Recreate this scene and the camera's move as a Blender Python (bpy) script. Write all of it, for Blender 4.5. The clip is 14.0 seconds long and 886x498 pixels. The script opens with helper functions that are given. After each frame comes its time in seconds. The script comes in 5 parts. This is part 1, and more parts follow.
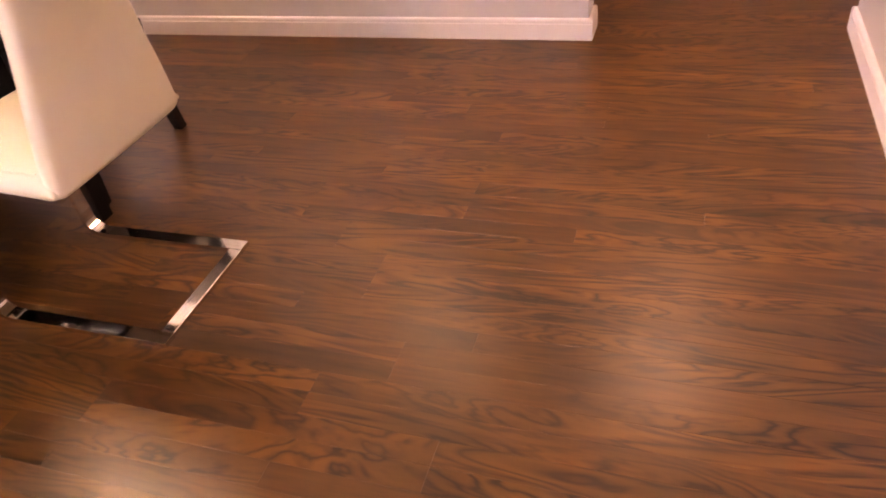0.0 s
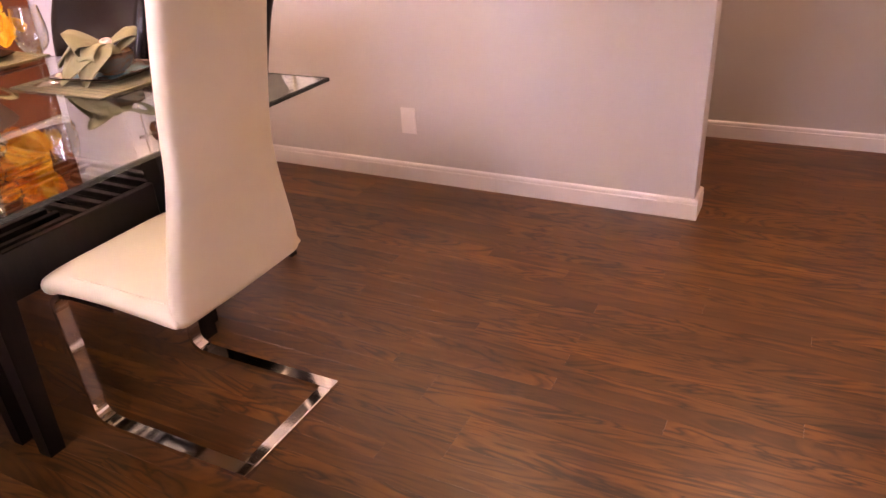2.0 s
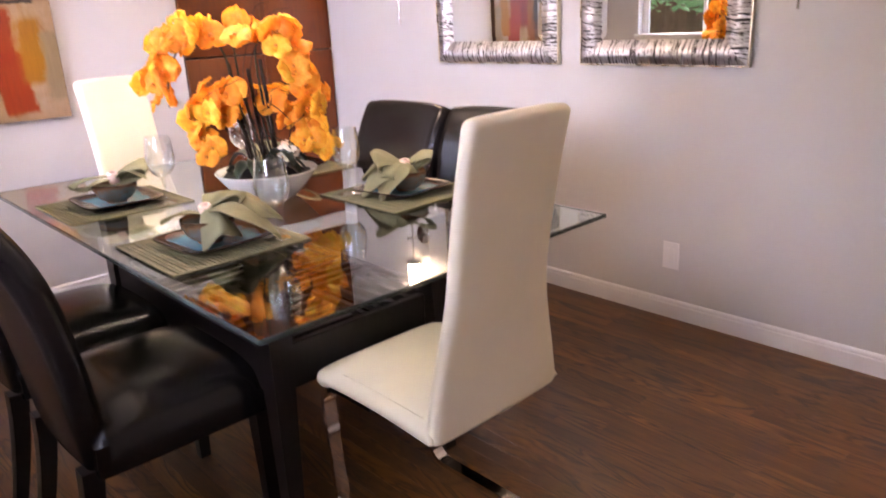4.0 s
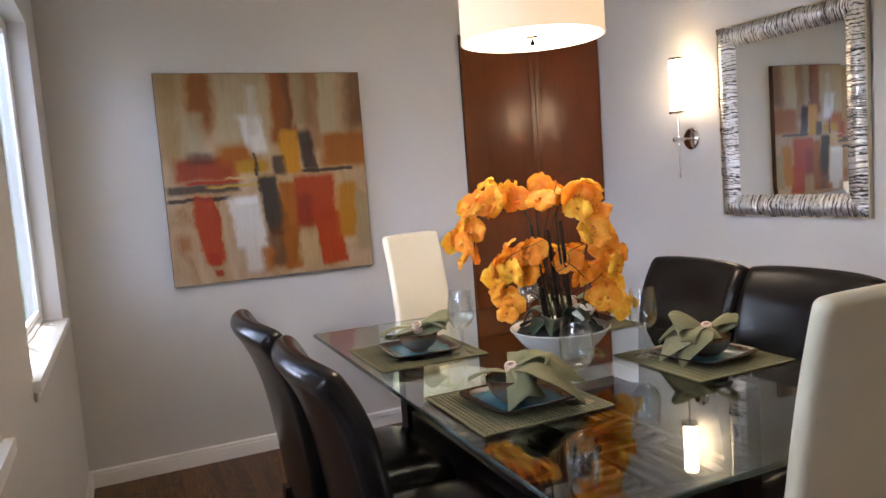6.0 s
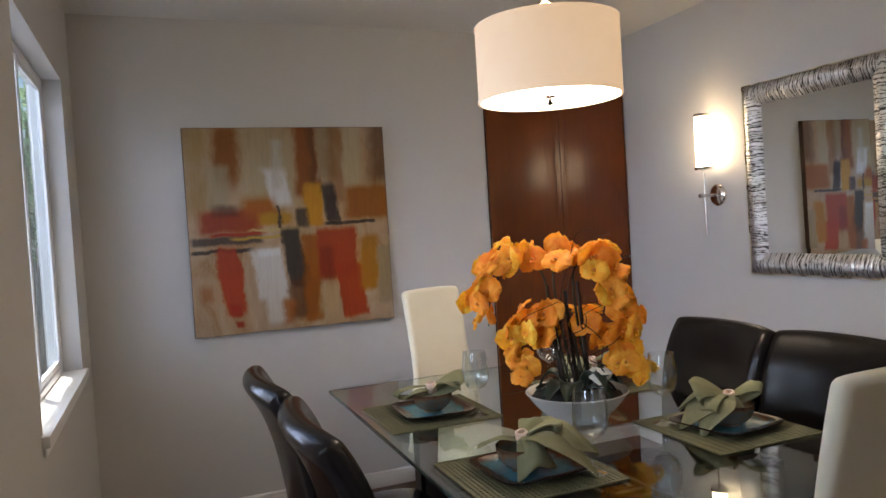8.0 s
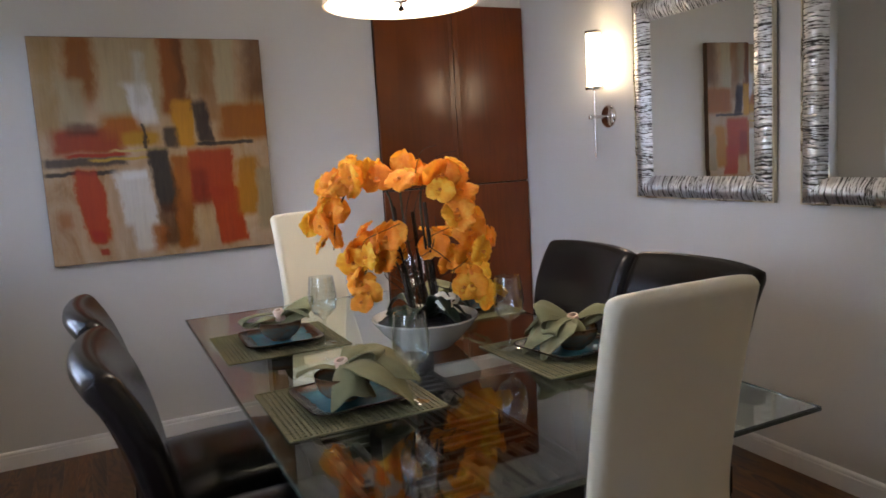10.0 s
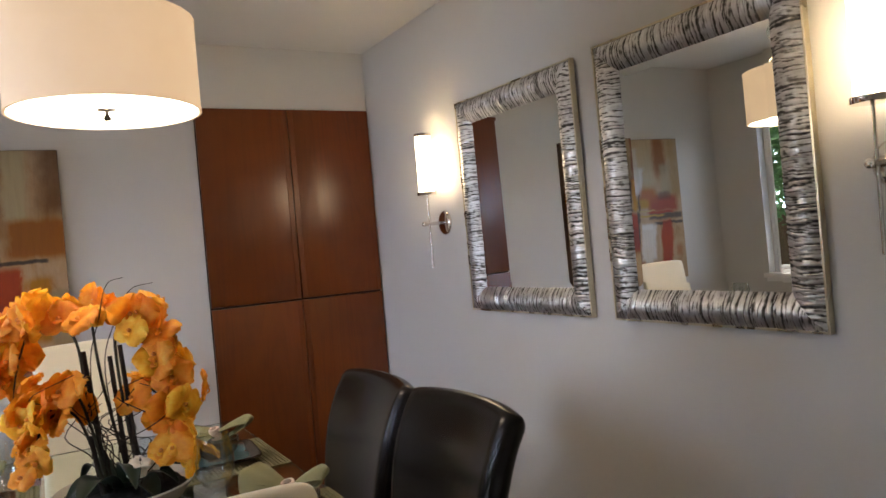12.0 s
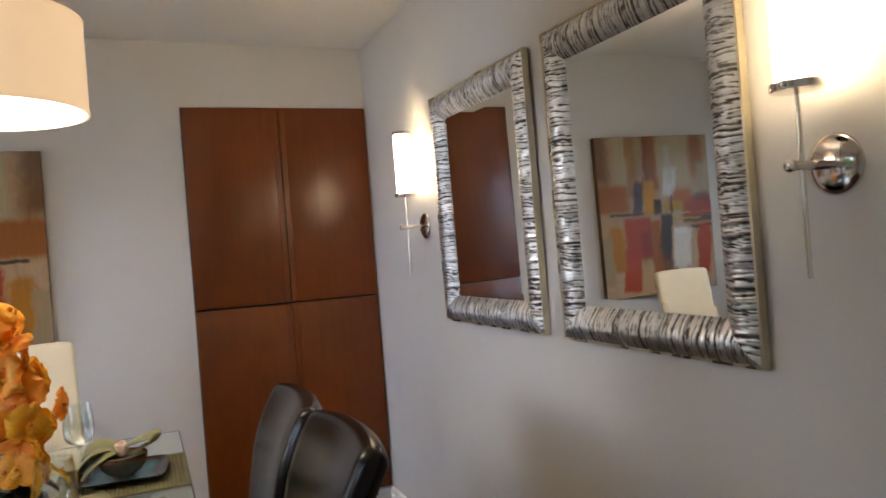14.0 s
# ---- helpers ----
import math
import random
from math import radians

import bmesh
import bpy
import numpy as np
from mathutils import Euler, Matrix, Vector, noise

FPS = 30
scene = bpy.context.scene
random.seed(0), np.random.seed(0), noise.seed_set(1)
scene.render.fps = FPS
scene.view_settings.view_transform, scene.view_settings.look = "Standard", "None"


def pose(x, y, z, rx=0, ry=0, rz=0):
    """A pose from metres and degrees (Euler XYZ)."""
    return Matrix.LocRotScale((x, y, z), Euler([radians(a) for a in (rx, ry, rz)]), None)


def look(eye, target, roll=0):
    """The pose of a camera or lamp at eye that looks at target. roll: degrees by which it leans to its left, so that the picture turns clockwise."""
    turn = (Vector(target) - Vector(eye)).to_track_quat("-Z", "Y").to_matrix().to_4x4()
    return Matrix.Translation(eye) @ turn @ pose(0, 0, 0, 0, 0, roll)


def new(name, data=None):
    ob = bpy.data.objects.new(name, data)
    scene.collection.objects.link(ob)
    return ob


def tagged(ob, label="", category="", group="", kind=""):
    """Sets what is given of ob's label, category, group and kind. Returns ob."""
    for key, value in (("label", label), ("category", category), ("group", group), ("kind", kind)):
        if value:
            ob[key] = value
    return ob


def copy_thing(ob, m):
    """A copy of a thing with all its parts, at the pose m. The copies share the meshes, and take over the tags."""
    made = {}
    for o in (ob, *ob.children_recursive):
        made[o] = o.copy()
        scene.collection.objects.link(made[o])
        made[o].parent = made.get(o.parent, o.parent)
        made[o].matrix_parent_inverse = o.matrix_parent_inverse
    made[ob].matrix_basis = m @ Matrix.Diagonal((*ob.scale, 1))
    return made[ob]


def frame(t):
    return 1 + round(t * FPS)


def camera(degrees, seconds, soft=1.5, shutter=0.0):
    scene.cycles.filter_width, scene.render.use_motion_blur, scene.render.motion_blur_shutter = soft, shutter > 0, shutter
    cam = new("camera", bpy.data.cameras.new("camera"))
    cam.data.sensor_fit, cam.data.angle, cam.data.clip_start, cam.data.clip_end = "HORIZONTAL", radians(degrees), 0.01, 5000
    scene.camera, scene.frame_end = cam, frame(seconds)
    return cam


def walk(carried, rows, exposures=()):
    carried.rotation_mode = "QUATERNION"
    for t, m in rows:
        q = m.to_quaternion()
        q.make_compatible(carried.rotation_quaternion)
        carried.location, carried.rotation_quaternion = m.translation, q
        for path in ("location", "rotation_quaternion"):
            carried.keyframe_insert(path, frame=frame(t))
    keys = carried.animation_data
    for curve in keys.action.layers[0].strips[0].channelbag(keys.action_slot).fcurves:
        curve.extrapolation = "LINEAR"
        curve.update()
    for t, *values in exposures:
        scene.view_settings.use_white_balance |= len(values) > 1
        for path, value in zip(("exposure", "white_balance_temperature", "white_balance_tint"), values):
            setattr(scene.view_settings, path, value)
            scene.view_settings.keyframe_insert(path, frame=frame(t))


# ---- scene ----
cam = camera(63.4, 14.0, 1.5, 0.2)
PATH = [
    (0, (-0.333, 0.44, 1.105), (-0.924, 1.902, -0.125), -7.9),
    (0.2, (-0.321, 0.453, 1.115), (-0.835, 1.971, -0.08), -6.7),
    (0.5, (-0.312, 0.462, 1.135), (-0.766, 2.027, -0.024), -5.0),
    (0.8, (-0.321, 0.46, 1.163), (-0.836, 2.059, 0.078), -4.3),
    (1, (-0.337, 0.456, 1.181), (-0.936, 2.056, 0.141), -3.8),
    (1.2, (-0.359, 0.451, 1.196), (-1.06, 2.068, 0.25), -3.7),
    (1.5, (-0.378, 0.446, 1.209), (-1.18, 2.035, 0.296), -3.6),
    (2, (-0.374, 0.446, 1.213), (-1.211, 2.01, 0.29), -3.4),
    (2.5, (-0.387, 0.442, 1.209), (-1.278, 1.957, 0.255), -2.2),
    (3, (-0.393, 0.443, 1.212), (-1.343, 1.917, 0.249), -2.2),
    (3.5, (-0.422, 0.445, 1.225), (-1.51, 1.877, 0.349), 0.4),
    (3.6, (-0.43, 0.448, 1.238), (-1.585, 1.863, 0.425), -0.3),
    (3.7, (-0.438, 0.445, 1.25), (-1.649, 1.831, 0.467), -0.9),
    (3.8, (-0.446, 0.44, 1.258), (-1.731, 1.784, 0.522), -1.5),
    (3.9, (-0.455, 0.434, 1.265), (-1.803, 1.741, 0.578), -2.1),
    (4, (-0.464, 0.431, 1.27), (-1.862, 1.722, 0.655), -2.7),
    (4.2, (-0.483, 0.433, 1.281), (-1.987, 1.64, 0.75), -3.4),
    (6.3, (-0.568, 0.318, 1.339), (-2.411, 1.073, 1.159), -3.5),
    (6.5, (-0.565, 0.339, 1.345), (-2.424, 1.055, 1.171), -3.3),
    (7, (-0.556, 0.343, 1.363), (-2.428, 1.042, 1.266), -3.2),
    (7.2, (-0.561, 0.355, 1.366), (-2.437, 1.041, 1.263), -3.1),
    (9.3, (-0.578, 0.47, 1.361), (-2.38, 1.336, 1.348), -3.8),
    (9.5, (-0.594, 0.539, 1.352), (-2.383, 1.426, 1.234), -3.4),
    (9.7, (-0.587, 0.609, 1.334), (-2.383, 1.468, 1.143), -3.4),
    (10, (-0.573, 0.697, 1.316), (-2.357, 1.56, 1.047), -3.3),
    (10.2, (-0.584, 0.765, 1.319), (-2.326, 1.723, 1.095), -3.6),
    (10.5, (-0.627, 0.874, 1.328), (-2.276, 2.004, 1.262), -4.0),
    (10.7, (-0.657, 0.94, 1.333), (-2.238, 2.163, 1.268), -4.4),
    (11, (-0.679, 1.04, 1.336), (-2.184, 2.356, 1.283), -5.0),
    (11.3, (-0.661, 1.154, 1.337), (-2.194, 2.439, 1.322), -5.4),
    (11.5, (-0.636, 1.229, 1.34), (-2.245, 2.417, 1.311), -5.6),
    (11.8, (-0.596, 1.325, 1.348), (-2.319, 2.341, 1.345), -5.2),
    (12, (-0.585, 1.383, 1.351), (-2.32, 2.377, 1.333), -4.9),
    (12.3, (-0.602, 1.473, 1.341), (-2.323, 2.493, 1.329), -5.2),
    (12.5, (-0.623, 1.533, 1.335), (-2.353, 2.537, 1.338), -5.4),
    (12.8, (-0.647, 1.623, 1.333), (-2.367, 2.642, 1.317), -5.6),
    (13, (-0.652, 1.684, 1.333), (-2.354, 2.733, 1.312), -5.7),
    (13.3, (-0.626, 1.776, 1.36), (-2.351, 2.787, 1.317), -5.3),
    (13.5, (-0.596, 1.827, 1.374), (-2.399, 2.694, 1.393), -5.1),
    (13.8, (-0.563, 1.877, 1.363), (-2.426, 2.602, 1.365), -4.6),
    (14, (-0.546, 1.9, 1.348), (-2.388, 2.678, 1.34), -4.3),
]
EXPOSURES = [
    (0.0, 2.68, 9500, 58), (1.0, 2.52, 9300, 62), (2.5, 2.36, 8300, 57), (3.5, 2.20, 8300, 50), (4.2, 1.98, 6550, 31),
    (6.5, 0.95, 6550, 17), (7.2, 0.76, 6550, 16), (9.5, 0.49, 6450, 15), (10.0, 0.66, 6350, 16), (10.5, 0.78, 6500, 16), (11.0, 0.62, 6700, 16), (14.0, 0.83, 6700, 14),
]
walk(cam, [(t, look(eye, target, roll)) for t, eye, target, roll in PATH], EXPOSURES)

# ---- world, sun and daylight ----
world = bpy.data.worlds.new("sky")
scene.world = world
world.use_nodes = True
wn = world.node_tree
sky = wn.nodes.new("ShaderNodeTexSky")
sky.sky_type = "NISHITA"
sky.sun_disc = False
sky.sun_elevation = radians(74)
sky.sun_rotation = radians(200)
wn.nodes["Background"].inputs["Strength"].default_value = 0.15
wn.links.new(sky.outputs["Color"], wn.nodes["Background"].inputs["Color"])

sun_data = bpy.data.lights.new("sun", "SUN")
sun_data.energy = 5.0
sun_data.angle = radians(0.5)
sun_data.color = (1.0, 0.95, 0.86)
sun = new("sun", sun_data)
sun.matrix_basis = look((0, 0, 0), (0.20, 0.12, -1.0))


def area_lamp(name, m, sx, sy, watts, color):
    d = bpy.data.lights.new(name, "AREA")
    d.shape, d.size, d.size_y, d.energy, d.color = "RECTANGLE", sx, sy, watts, color
    ob = new(name, d)
    ob.matrix_basis = m
    return ob


# lamps added outside the windows; two stand in for open sky above the garden
SKY_BLUE = (0.80, 0.86, 1.0)
# small low lamp added for an unseen bright spot; throws the chair shadows
area_lamp("window_light", look((-3.42, -1.7, 1.72), (-2.9, 3.0, 0.9)), 0.65, 0.55, 15.5, (0.74, 0.82, 1.0))
area_lamp("window_light", look((-3.5, -1.25, 2.95), (-3.3, 1.4, 0.8)), 1.5, 1.3, 5, SKY_BLUE)
area_lamp("window_light", look((-1.8, -1.25, 2.95), (-1.6, 1.4, 0.8)), 1.5, 1.3, 3, SKY_BLUE)


# ---- materials ----
def mat(name, color=(0.5, 0.5, 0.5), rough=0.5, metal=0.0, spec=0.5):
    m = bpy.data.materials.new(name)
    m.use_nodes = True
    b = m.node_tree.nodes["Principled BSDF"]
    b.inputs["Base Color"].default_value = (*color, 1)
    b.inputs["Roughness"].default_value = rough
    b.inputs["Metallic"].default_value = metal
    b.inputs["Specular IOR Level"].default_value = spec
    return m


def bsdf(m):
    return m.node_tree.nodes["Principled BSDF"]


def node(m, kind, **inputs):
    n = m.node_tree.nodes.new(kind)
    for k, v in inputs.items():
        n.inputs[k.replace("_", " ")].default_value = v
    return n


def link(m, a, b):
    m.node_tree.links.new(a, b)


def coords(m, scale=(1, 1, 1), source="Object", shift=False):
    """Scaled coordinates; shift moves them by the object's random number."""
    tc = node(m, "ShaderNodeTexCoord")
    mp = node(m, "ShaderNodeMapping")
    mp.inputs["Scale"].default_value = scale
    out = tc.outputs[source]
    if shift:
        oi = node(m, "ShaderNodeObjectInfo")
        mul = node(m, "ShaderNodeVectorMath")
        mul.operation = "SCALE"
        mul.inputs[0].default_value = (37.0, 19.0, 11.0)
        link(m, oi.outputs["Random"], mul.inputs["Scale"])
        add = node(m, "ShaderNodeVectorMath")
        link(m, out, add.inputs[0])
        link(m, mul.outputs[0], add.inputs[1])
        out = add.outputs[0]
    link(m, out, mp.inputs["Vector"])
    return mp.outputs["Vector"]


def noise_tex(m, vec, scale, detail=4.0, rough=0.55, distort=0.0):
    n = node(m, "ShaderNodeTexNoise", Scale=scale, Detail=detail, Roughness=rough, Distortion=distort)
    link(m, vec, n.inputs["Vector"])
    return n.outputs["Fac"]


def ramp(m, fac, stops):
    r = node(m, "ShaderNodeValToRGB")
    e = r.color_ramp.elements
    while len(e) < len(stops):
        e.new(0.5)
    for el, (p, c) in zip(e, stops):
        el.position = p
        el.color = (*c, 1) if len(c) == 3 else c
    link(m, fac, r.inputs["Fac"])
    return r.outputs["Color"]


def mix(m, fac, a, b, mode="MIX"):
    n = node(m, "ShaderNodeMix")
    n.data_type, n.blend_type = "RGBA", mode
    for sock, v in ((n.inputs[0], fac), (n.inputs[6], a), (n.inputs[7], b)):
        if isinstance(v, bpy.types.NodeSocket):
            link(m, v, sock)
        else:
            sock.default_value = v if isinstance(v, float) else (*v, 1)
    return n.outputs[2]


def bump(m, height, strength, dist=0.01):
    b = node(m, "ShaderNodeBump", Strength=strength, Distance=dist)
    link(m, height, b.inputs["Height"])
    link(m, b.outputs["Normal"], bsdf(m).inputs["Normal"])


def range_map(m, fac, lo, hi):
    n = node(m, "ShaderNodeMapRange")
    n.inputs["To Min"].default_value, n.inputs["To Max"].default_value = lo, hi
    link(m, fac, n.inputs["Value"])
    return n.outputs["Result"]


def varied(name, color, rough, grain=60.0, large=3.0, amount=0.12, relief=0.1, metal=0.0, spec=0.5, scale=(1, 1, 1), shift=False):
    """A surface with variation at two scales, in colour, gloss and relief."""
    m = mat(name, color, rough, metal, spec)
    v = coords(m, scale, shift=shift)
    a, b = noise_tex(m, v, large, 3), noise_tex(m, v, grain, 5)
    dark = tuple(c * (1 - amount) for c in color)
    light = tuple(min(1.0, c * (1 + amount)) for c in color)
    c1 = ramp(m, a, [(0.3, dark), (0.7, light)])
    c2 = ramp(m, b, [(0.25, tuple([1 - amount * 0.6] * 3)), (0.75, (1, 1, 1))])
    link(m, mix(m, 1.0, c1, c2, "MULTIPLY"), bsdf(m).inputs["Base Color"])
    link(m, range_map(m, a, rough * 0.85, min(1, rough * 1.15)), bsdf(m).inputs["Roughness"])
    if relief:
        bump(m, b, relief, 0.002)
    return m


def wood(name, dark, mid, light, rough, along="X", grain=1.0, coat=0.0, relief=0.06, shift=True, tone=0.35, grain_mix=0.38, ring=8.0, blotch=0.72, stops=(0.04, 0.34, 0.75), patches=(1.5, 1.5, 1.5), bare=None):
    """Stained wood, its grain running along one local axis."""
    m = mat(name, mid, rough)
    k = {"X": (2.2, 12, 12), "Y": (13, 1.2, 13), "Z": (13, 13, 1.2)}[along]
    v = coords(m, tuple(c * grain for c in k), shift=shift)
    big = noise_tex(m, v, 1.1, 4, 0.5, 1.6)
    rings = node(m, "ShaderNodeMath")
    rings.operation = "MULTIPLY"
    rings.inputs[1].default_value = ring
    link(m, big, rings.inputs[0])
    fr = node(m, "ShaderNodeMath")
    fr.operation = "PINGPONG"
    fr.inputs[1].default_value = 0.5
    link(m, rings.outputs[0], fr.inputs[0])
    two = node(m, "ShaderNodeMath")
    two.operation = "MULTIPLY"
    two.inputs[1].default_value = 2.0
    link(m, fr.outputs[0], two.inputs[0])
    vf = coords(m, tuple(c * grain * f for c, f in zip(k, (3, 12, 12) if along == "X" else (12, 3, 12) if along == "Y" else (12, 12, 3))), shift=shift)
    fine = noise_tex(m, vf, 1.0, 3, 0.6)
    c = ramp(m, two.outputs[0], [(stops[0], dark), (stops[1], mid), (stops[2], light)])
    calm = noise_tex(m, coords(m, tuple(q * 0.22 for q in k), shift=shift), 1.7, 3)
    share = range_map(m, calm, grain_mix - 0.55, grain_mix + 1.0)
    if bare:
        share = range_map(m, calm, 0.06, 0.92)
        share.node.inputs["From Min"].default_value, share.node.inputs["From Max"].default_value = bare
    c = mix(m, share, c, ramp(m, fine, [(0.25, tuple(0.5 * (a + b) for a, b in zip(dark, mid))), (0.7, tuple(0.5 * (a + b) for a, b in zip(mid, light)))]))
    patch = noise_tex(m, coords(m, patches, shift=shift), 1.3, 3)
    c = mix(m, 1.0, c, ramp(m, patch, [(0.3, (blotch, blotch * 0.97, blotch * 0.97)), (0.68, (1.1, 1.1, 1.1))]), "MULTIPLY")
    if shift:
        oi = node(m, "ShaderNodeObjectInfo")
        c = mix(m, 1.0, c, ramp(m, oi.outputs["Random"], [(0.0, tuple([1 - 1.5 * tone] * 3)), (0.18, tuple([1 - 0.4 * tone] * 3)), (0.5, (0.95, 0.93, 0.9)), (1.0, (1 + tone, 1 + tone * 0.9, 1 + tone * 0.75))]), "MULTIPLY")
    link(m, c, bsdf(m).inputs["Base Color"])
    link(m, range_map(m, fine, rough * 0.8, rough * 1.25), bsdf(m).inputs["Roughness"])
    bsdf(m).inputs["Coat Weight"].default_value = coat
    bsdf(m).inputs["Coat Roughness"].default_value = 0.12
    bump(m, fine, relief, 0.0015)
    return m


M_WALL = varied("wall_paint", (0.60, 0.585, 0.56), 0.55, 220, 1.3, 0.025, 0.12)
M_CEIL = varied("ceiling_paint", (0.72, 0.71, 0.69), 0.85, 160, 1.1, 0.03, 0.25)
M_TRIM = varied("white_trim", (0.80, 0.79, 0.77), 0.32, 120, 2.5, 0.03, 0.04)
M_VINYL = varied("window_vinyl", (0.78, 0.79, 0.80), 0.35, 90, 3, 0.03, 0.03)
M_FLOOR = wood("oak_boards", (0.034, 0.0122, 0.0040), (0.112, 0.0410, 0.0094), (0.182, 0.076, 0.0160), 0.32, "X", 0.42, 0.0, 0.12, True, 0.24, 0.30, 11.0, 0.44, (0.06, 0.32, 0.75), (2.2, 9.0, 1.0), (0.44, 0.62))
M_HALL_FLOOR = wood("hall_oak_boards", (0.034, 0.0122, 0.0040), (0.112, 0.0410, 0.0094), (0.182, 0.076, 0.0160), 0.32, "X", 0.42, 0.0, 0.12, False, 0.24, 0.30, 11.0, 0.44, (0.06, 0.32, 0.75), (2.2, 9.0, 1.0), (0.44, 0.62))
M_SUB = varied("subfloor_gap", (0.012, 0.006, 0.004), 0.8, 40, 4, 0.2, 0)
M_CHERRY = wood("cherry_stain", (0.112, 0.0235, 0.0020), (0.140, 0.0305, 0.0025), (0.158, 0.036, 0.0030), 0.30, "Z", 0.35, 0.0, 0.015, True, 0.05)
bsdf(M_CHERRY).inputs["Specular IOR Level"].default_value = 0.45
# cherry darkened to paint the shade in the gaps between cabinet doors
M_DOOR_GAP_SHADE = varied("door_gap_shade", (0.022, 0.006, 0.003), 0.5, 60, 4, 0.2, 0.05)
M_ESPRESSO = wood("espresso_wood", (0.004, 0.003, 0.0025), (0.0065, 0.004, 0.0035), (0.009, 0.0055, 0.0045), 0.34, "Z", 1.0, 0.0, 0.02, True, 0.1)
bsdf(M_ESPRESSO).inputs["Specular IOR Level"].default_value = 0.28
M_LEATHER = varied("dark_leather", (0.0075, 0.006, 0.0055), 0.22, 420, 6, 0.25, 0.05, spec=0.28)
M_WHITE_LEATHER = varied("cream_leather", (0.79, 0.72, 0.53), 0.42, 380, 4, 0.04, 0.16)
M_CHROME = varied("chrome", (0.78, 0.76, 0.74), 0.07, 90, 6, 0.05, 0.01, metal=1.0)
M_NICKEL = varied("polished_nickel", (0.70, 0.66, 0.62), 0.12, 90, 6, 0.06, 0.01, metal=1.0)
M_PLATE_WHITE = varied("outlet_plastic", (0.80, 0.78, 0.75), 0.35, 80, 5, 0.02, 0)
M_CERAMIC = varied("white_ceramic", (0.42, 0.41, 0.36), 0.22, 60, 6, 0.03, 0.03)
M_SOIL = varied("dark_moss", (0.014, 0.012, 0.009), 0.95, 90, 12, 0.6, 0.9)
M_LEAF = varied("orchid_leaf", (0.016, 0.030, 0.014), 0.38, 90, 9, 0.25, 0.12)
M_STEM = varied("orchid_stem", (0.030, 0.026, 0.010), 0.6, 120, 9, 0.3, 0.15)
M_TWIG = varied("dark_twig", (0.028, 0.016, 0.008), 0.8, 160, 9, 0.3, 0.2)
M_LINEN = varied("olive_linen", (0.180, 0.172, 0.080), 0.85, 480, 14, 0.16, 0.35)
M_RING = varied("pale_wood_ring", (0.68, 0.50, 0.38), 0.5, 90, 12, 0.12, 0.1)
M_RUBBER = varied("black_foot", (0.01, 0.01, 0.01), 0.7, 90, 9, 0.2, 0.1)


def petal_material():
    m = mat("orange_petal", (0.72, 0.24, 0.02), 0.6)
    v = coords(m, shift=True)
    n = noise_tex(m, v, 38, 4)
    oi = node(m, "ShaderNodeObjectInfo")
    c = ramp(m, n, [(0.25, (0.78, 0.24, 0.010)), (0.5, (0.92, 0.38, 0.020)), (0.75, (0.96, 0.54, 0.065))])
    c = mix(m, 1.0, c, ramp(m, oi.outputs["Random"], [(0.0, (0.95, 0.78, 0.5)), (0.5, (1.0, 1.0, 1.0)), (0.8, (1.02, 1.28, 1.2)), (1.0, (1.02, 1.42, 1.5))]), "MULTIPLY")
    link(m, c, bsdf(m).inputs["Base Color"])
    tr = node(m, "ShaderNodeBsdfTranslucent")
    link(m, c, tr.inputs["Color"])
    ms = node(m, "ShaderNodeMixShader")
    ms.inputs[0].default_value = 0.38
    link(m, bsdf(m).outputs[0], ms.inputs[1])
    link(m, tr.outputs[0], ms.inputs[2])
    link(m, ms.outputs[0], m.node_tree.nodes["Material Output"].inputs["Surface"])
    bump(m, noise_tex(m, v, 120, 3), 0.25, 0.002)
    return m


M_PETAL = petal_material()
M_THROAT = varied("petal_throat", (0.85, 0.30, 0.02), 0.6, 90, 20, 0.25, 0.1)
M_WHITE_PETAL = varied("white_petal", (0.72, 0.70, 0.58), 0.6, 90, 20, 0.08, 0.1)


def glass(name, color=(1, 1, 1), rough=0.0, ior=1.45):
    m = mat(name, color, rough)
    b = bsdf(m)
    b.inputs["Transmission Weight"].default_value = 1.0
    b.inputs["IOR"].default_value = ior
    return m




def thin_glass(name, tint, gloss):
    """Thin clear walls: light goes straight through, with a mirror-like sheen towards the rims."""
    m = mat(name, tint, 0.02)
    clear = node(m, "ShaderNodeBsdfTransparent", Color=(*tint, 1))
    shine = node(m, "ShaderNodeBsdfGlossy", Color=(1, 1, 1, 1), Roughness=0.03)
    rim = node(m, "ShaderNodeLayerWeight", Blend=0.5)
    steep = node(m, "ShaderNodeMath")
    steep.operation = "POWER"
    steep.inputs[1].default_value = 2.4
    link(m, rim.outputs["Facing"], steep.inputs[0])
    ms = node(m, "ShaderNodeMixShader")
    link(m, range_map(m, steep.outputs[0], 0.07, gloss), ms.inputs[0])
    link(m, clear.outputs[0], ms.inputs[1])
    link(m, shine.outputs[0], ms.inputs[2])
    link(m, ms.outputs[0], m.node_tree.nodes["Material Output"].inputs["Surface"])
    return m


M_GLASS = glass("clear_glass", (0.97, 0.99, 0.98))
M_WINE_GLASS = thin_glass("thin_clear_glass", (0.96, 0.98, 0.975), 0.85)
M_TABLE_GLASS = glass("table_glass", (0.80, 0.90, 0.87), 0.0, 1.52)
M_PANE = glass("window_glass", (0.84, 0.94, 0.94), 0.0, 1.12)
M_GLASS_EDGE = mat("ground_glass_edge", (0.07, 0.11, 0.10), 0.12, 0.0, 0.5)
bsdf(M_GLASS_EDGE).inputs["Transmission Weight"].default_value = 0.45
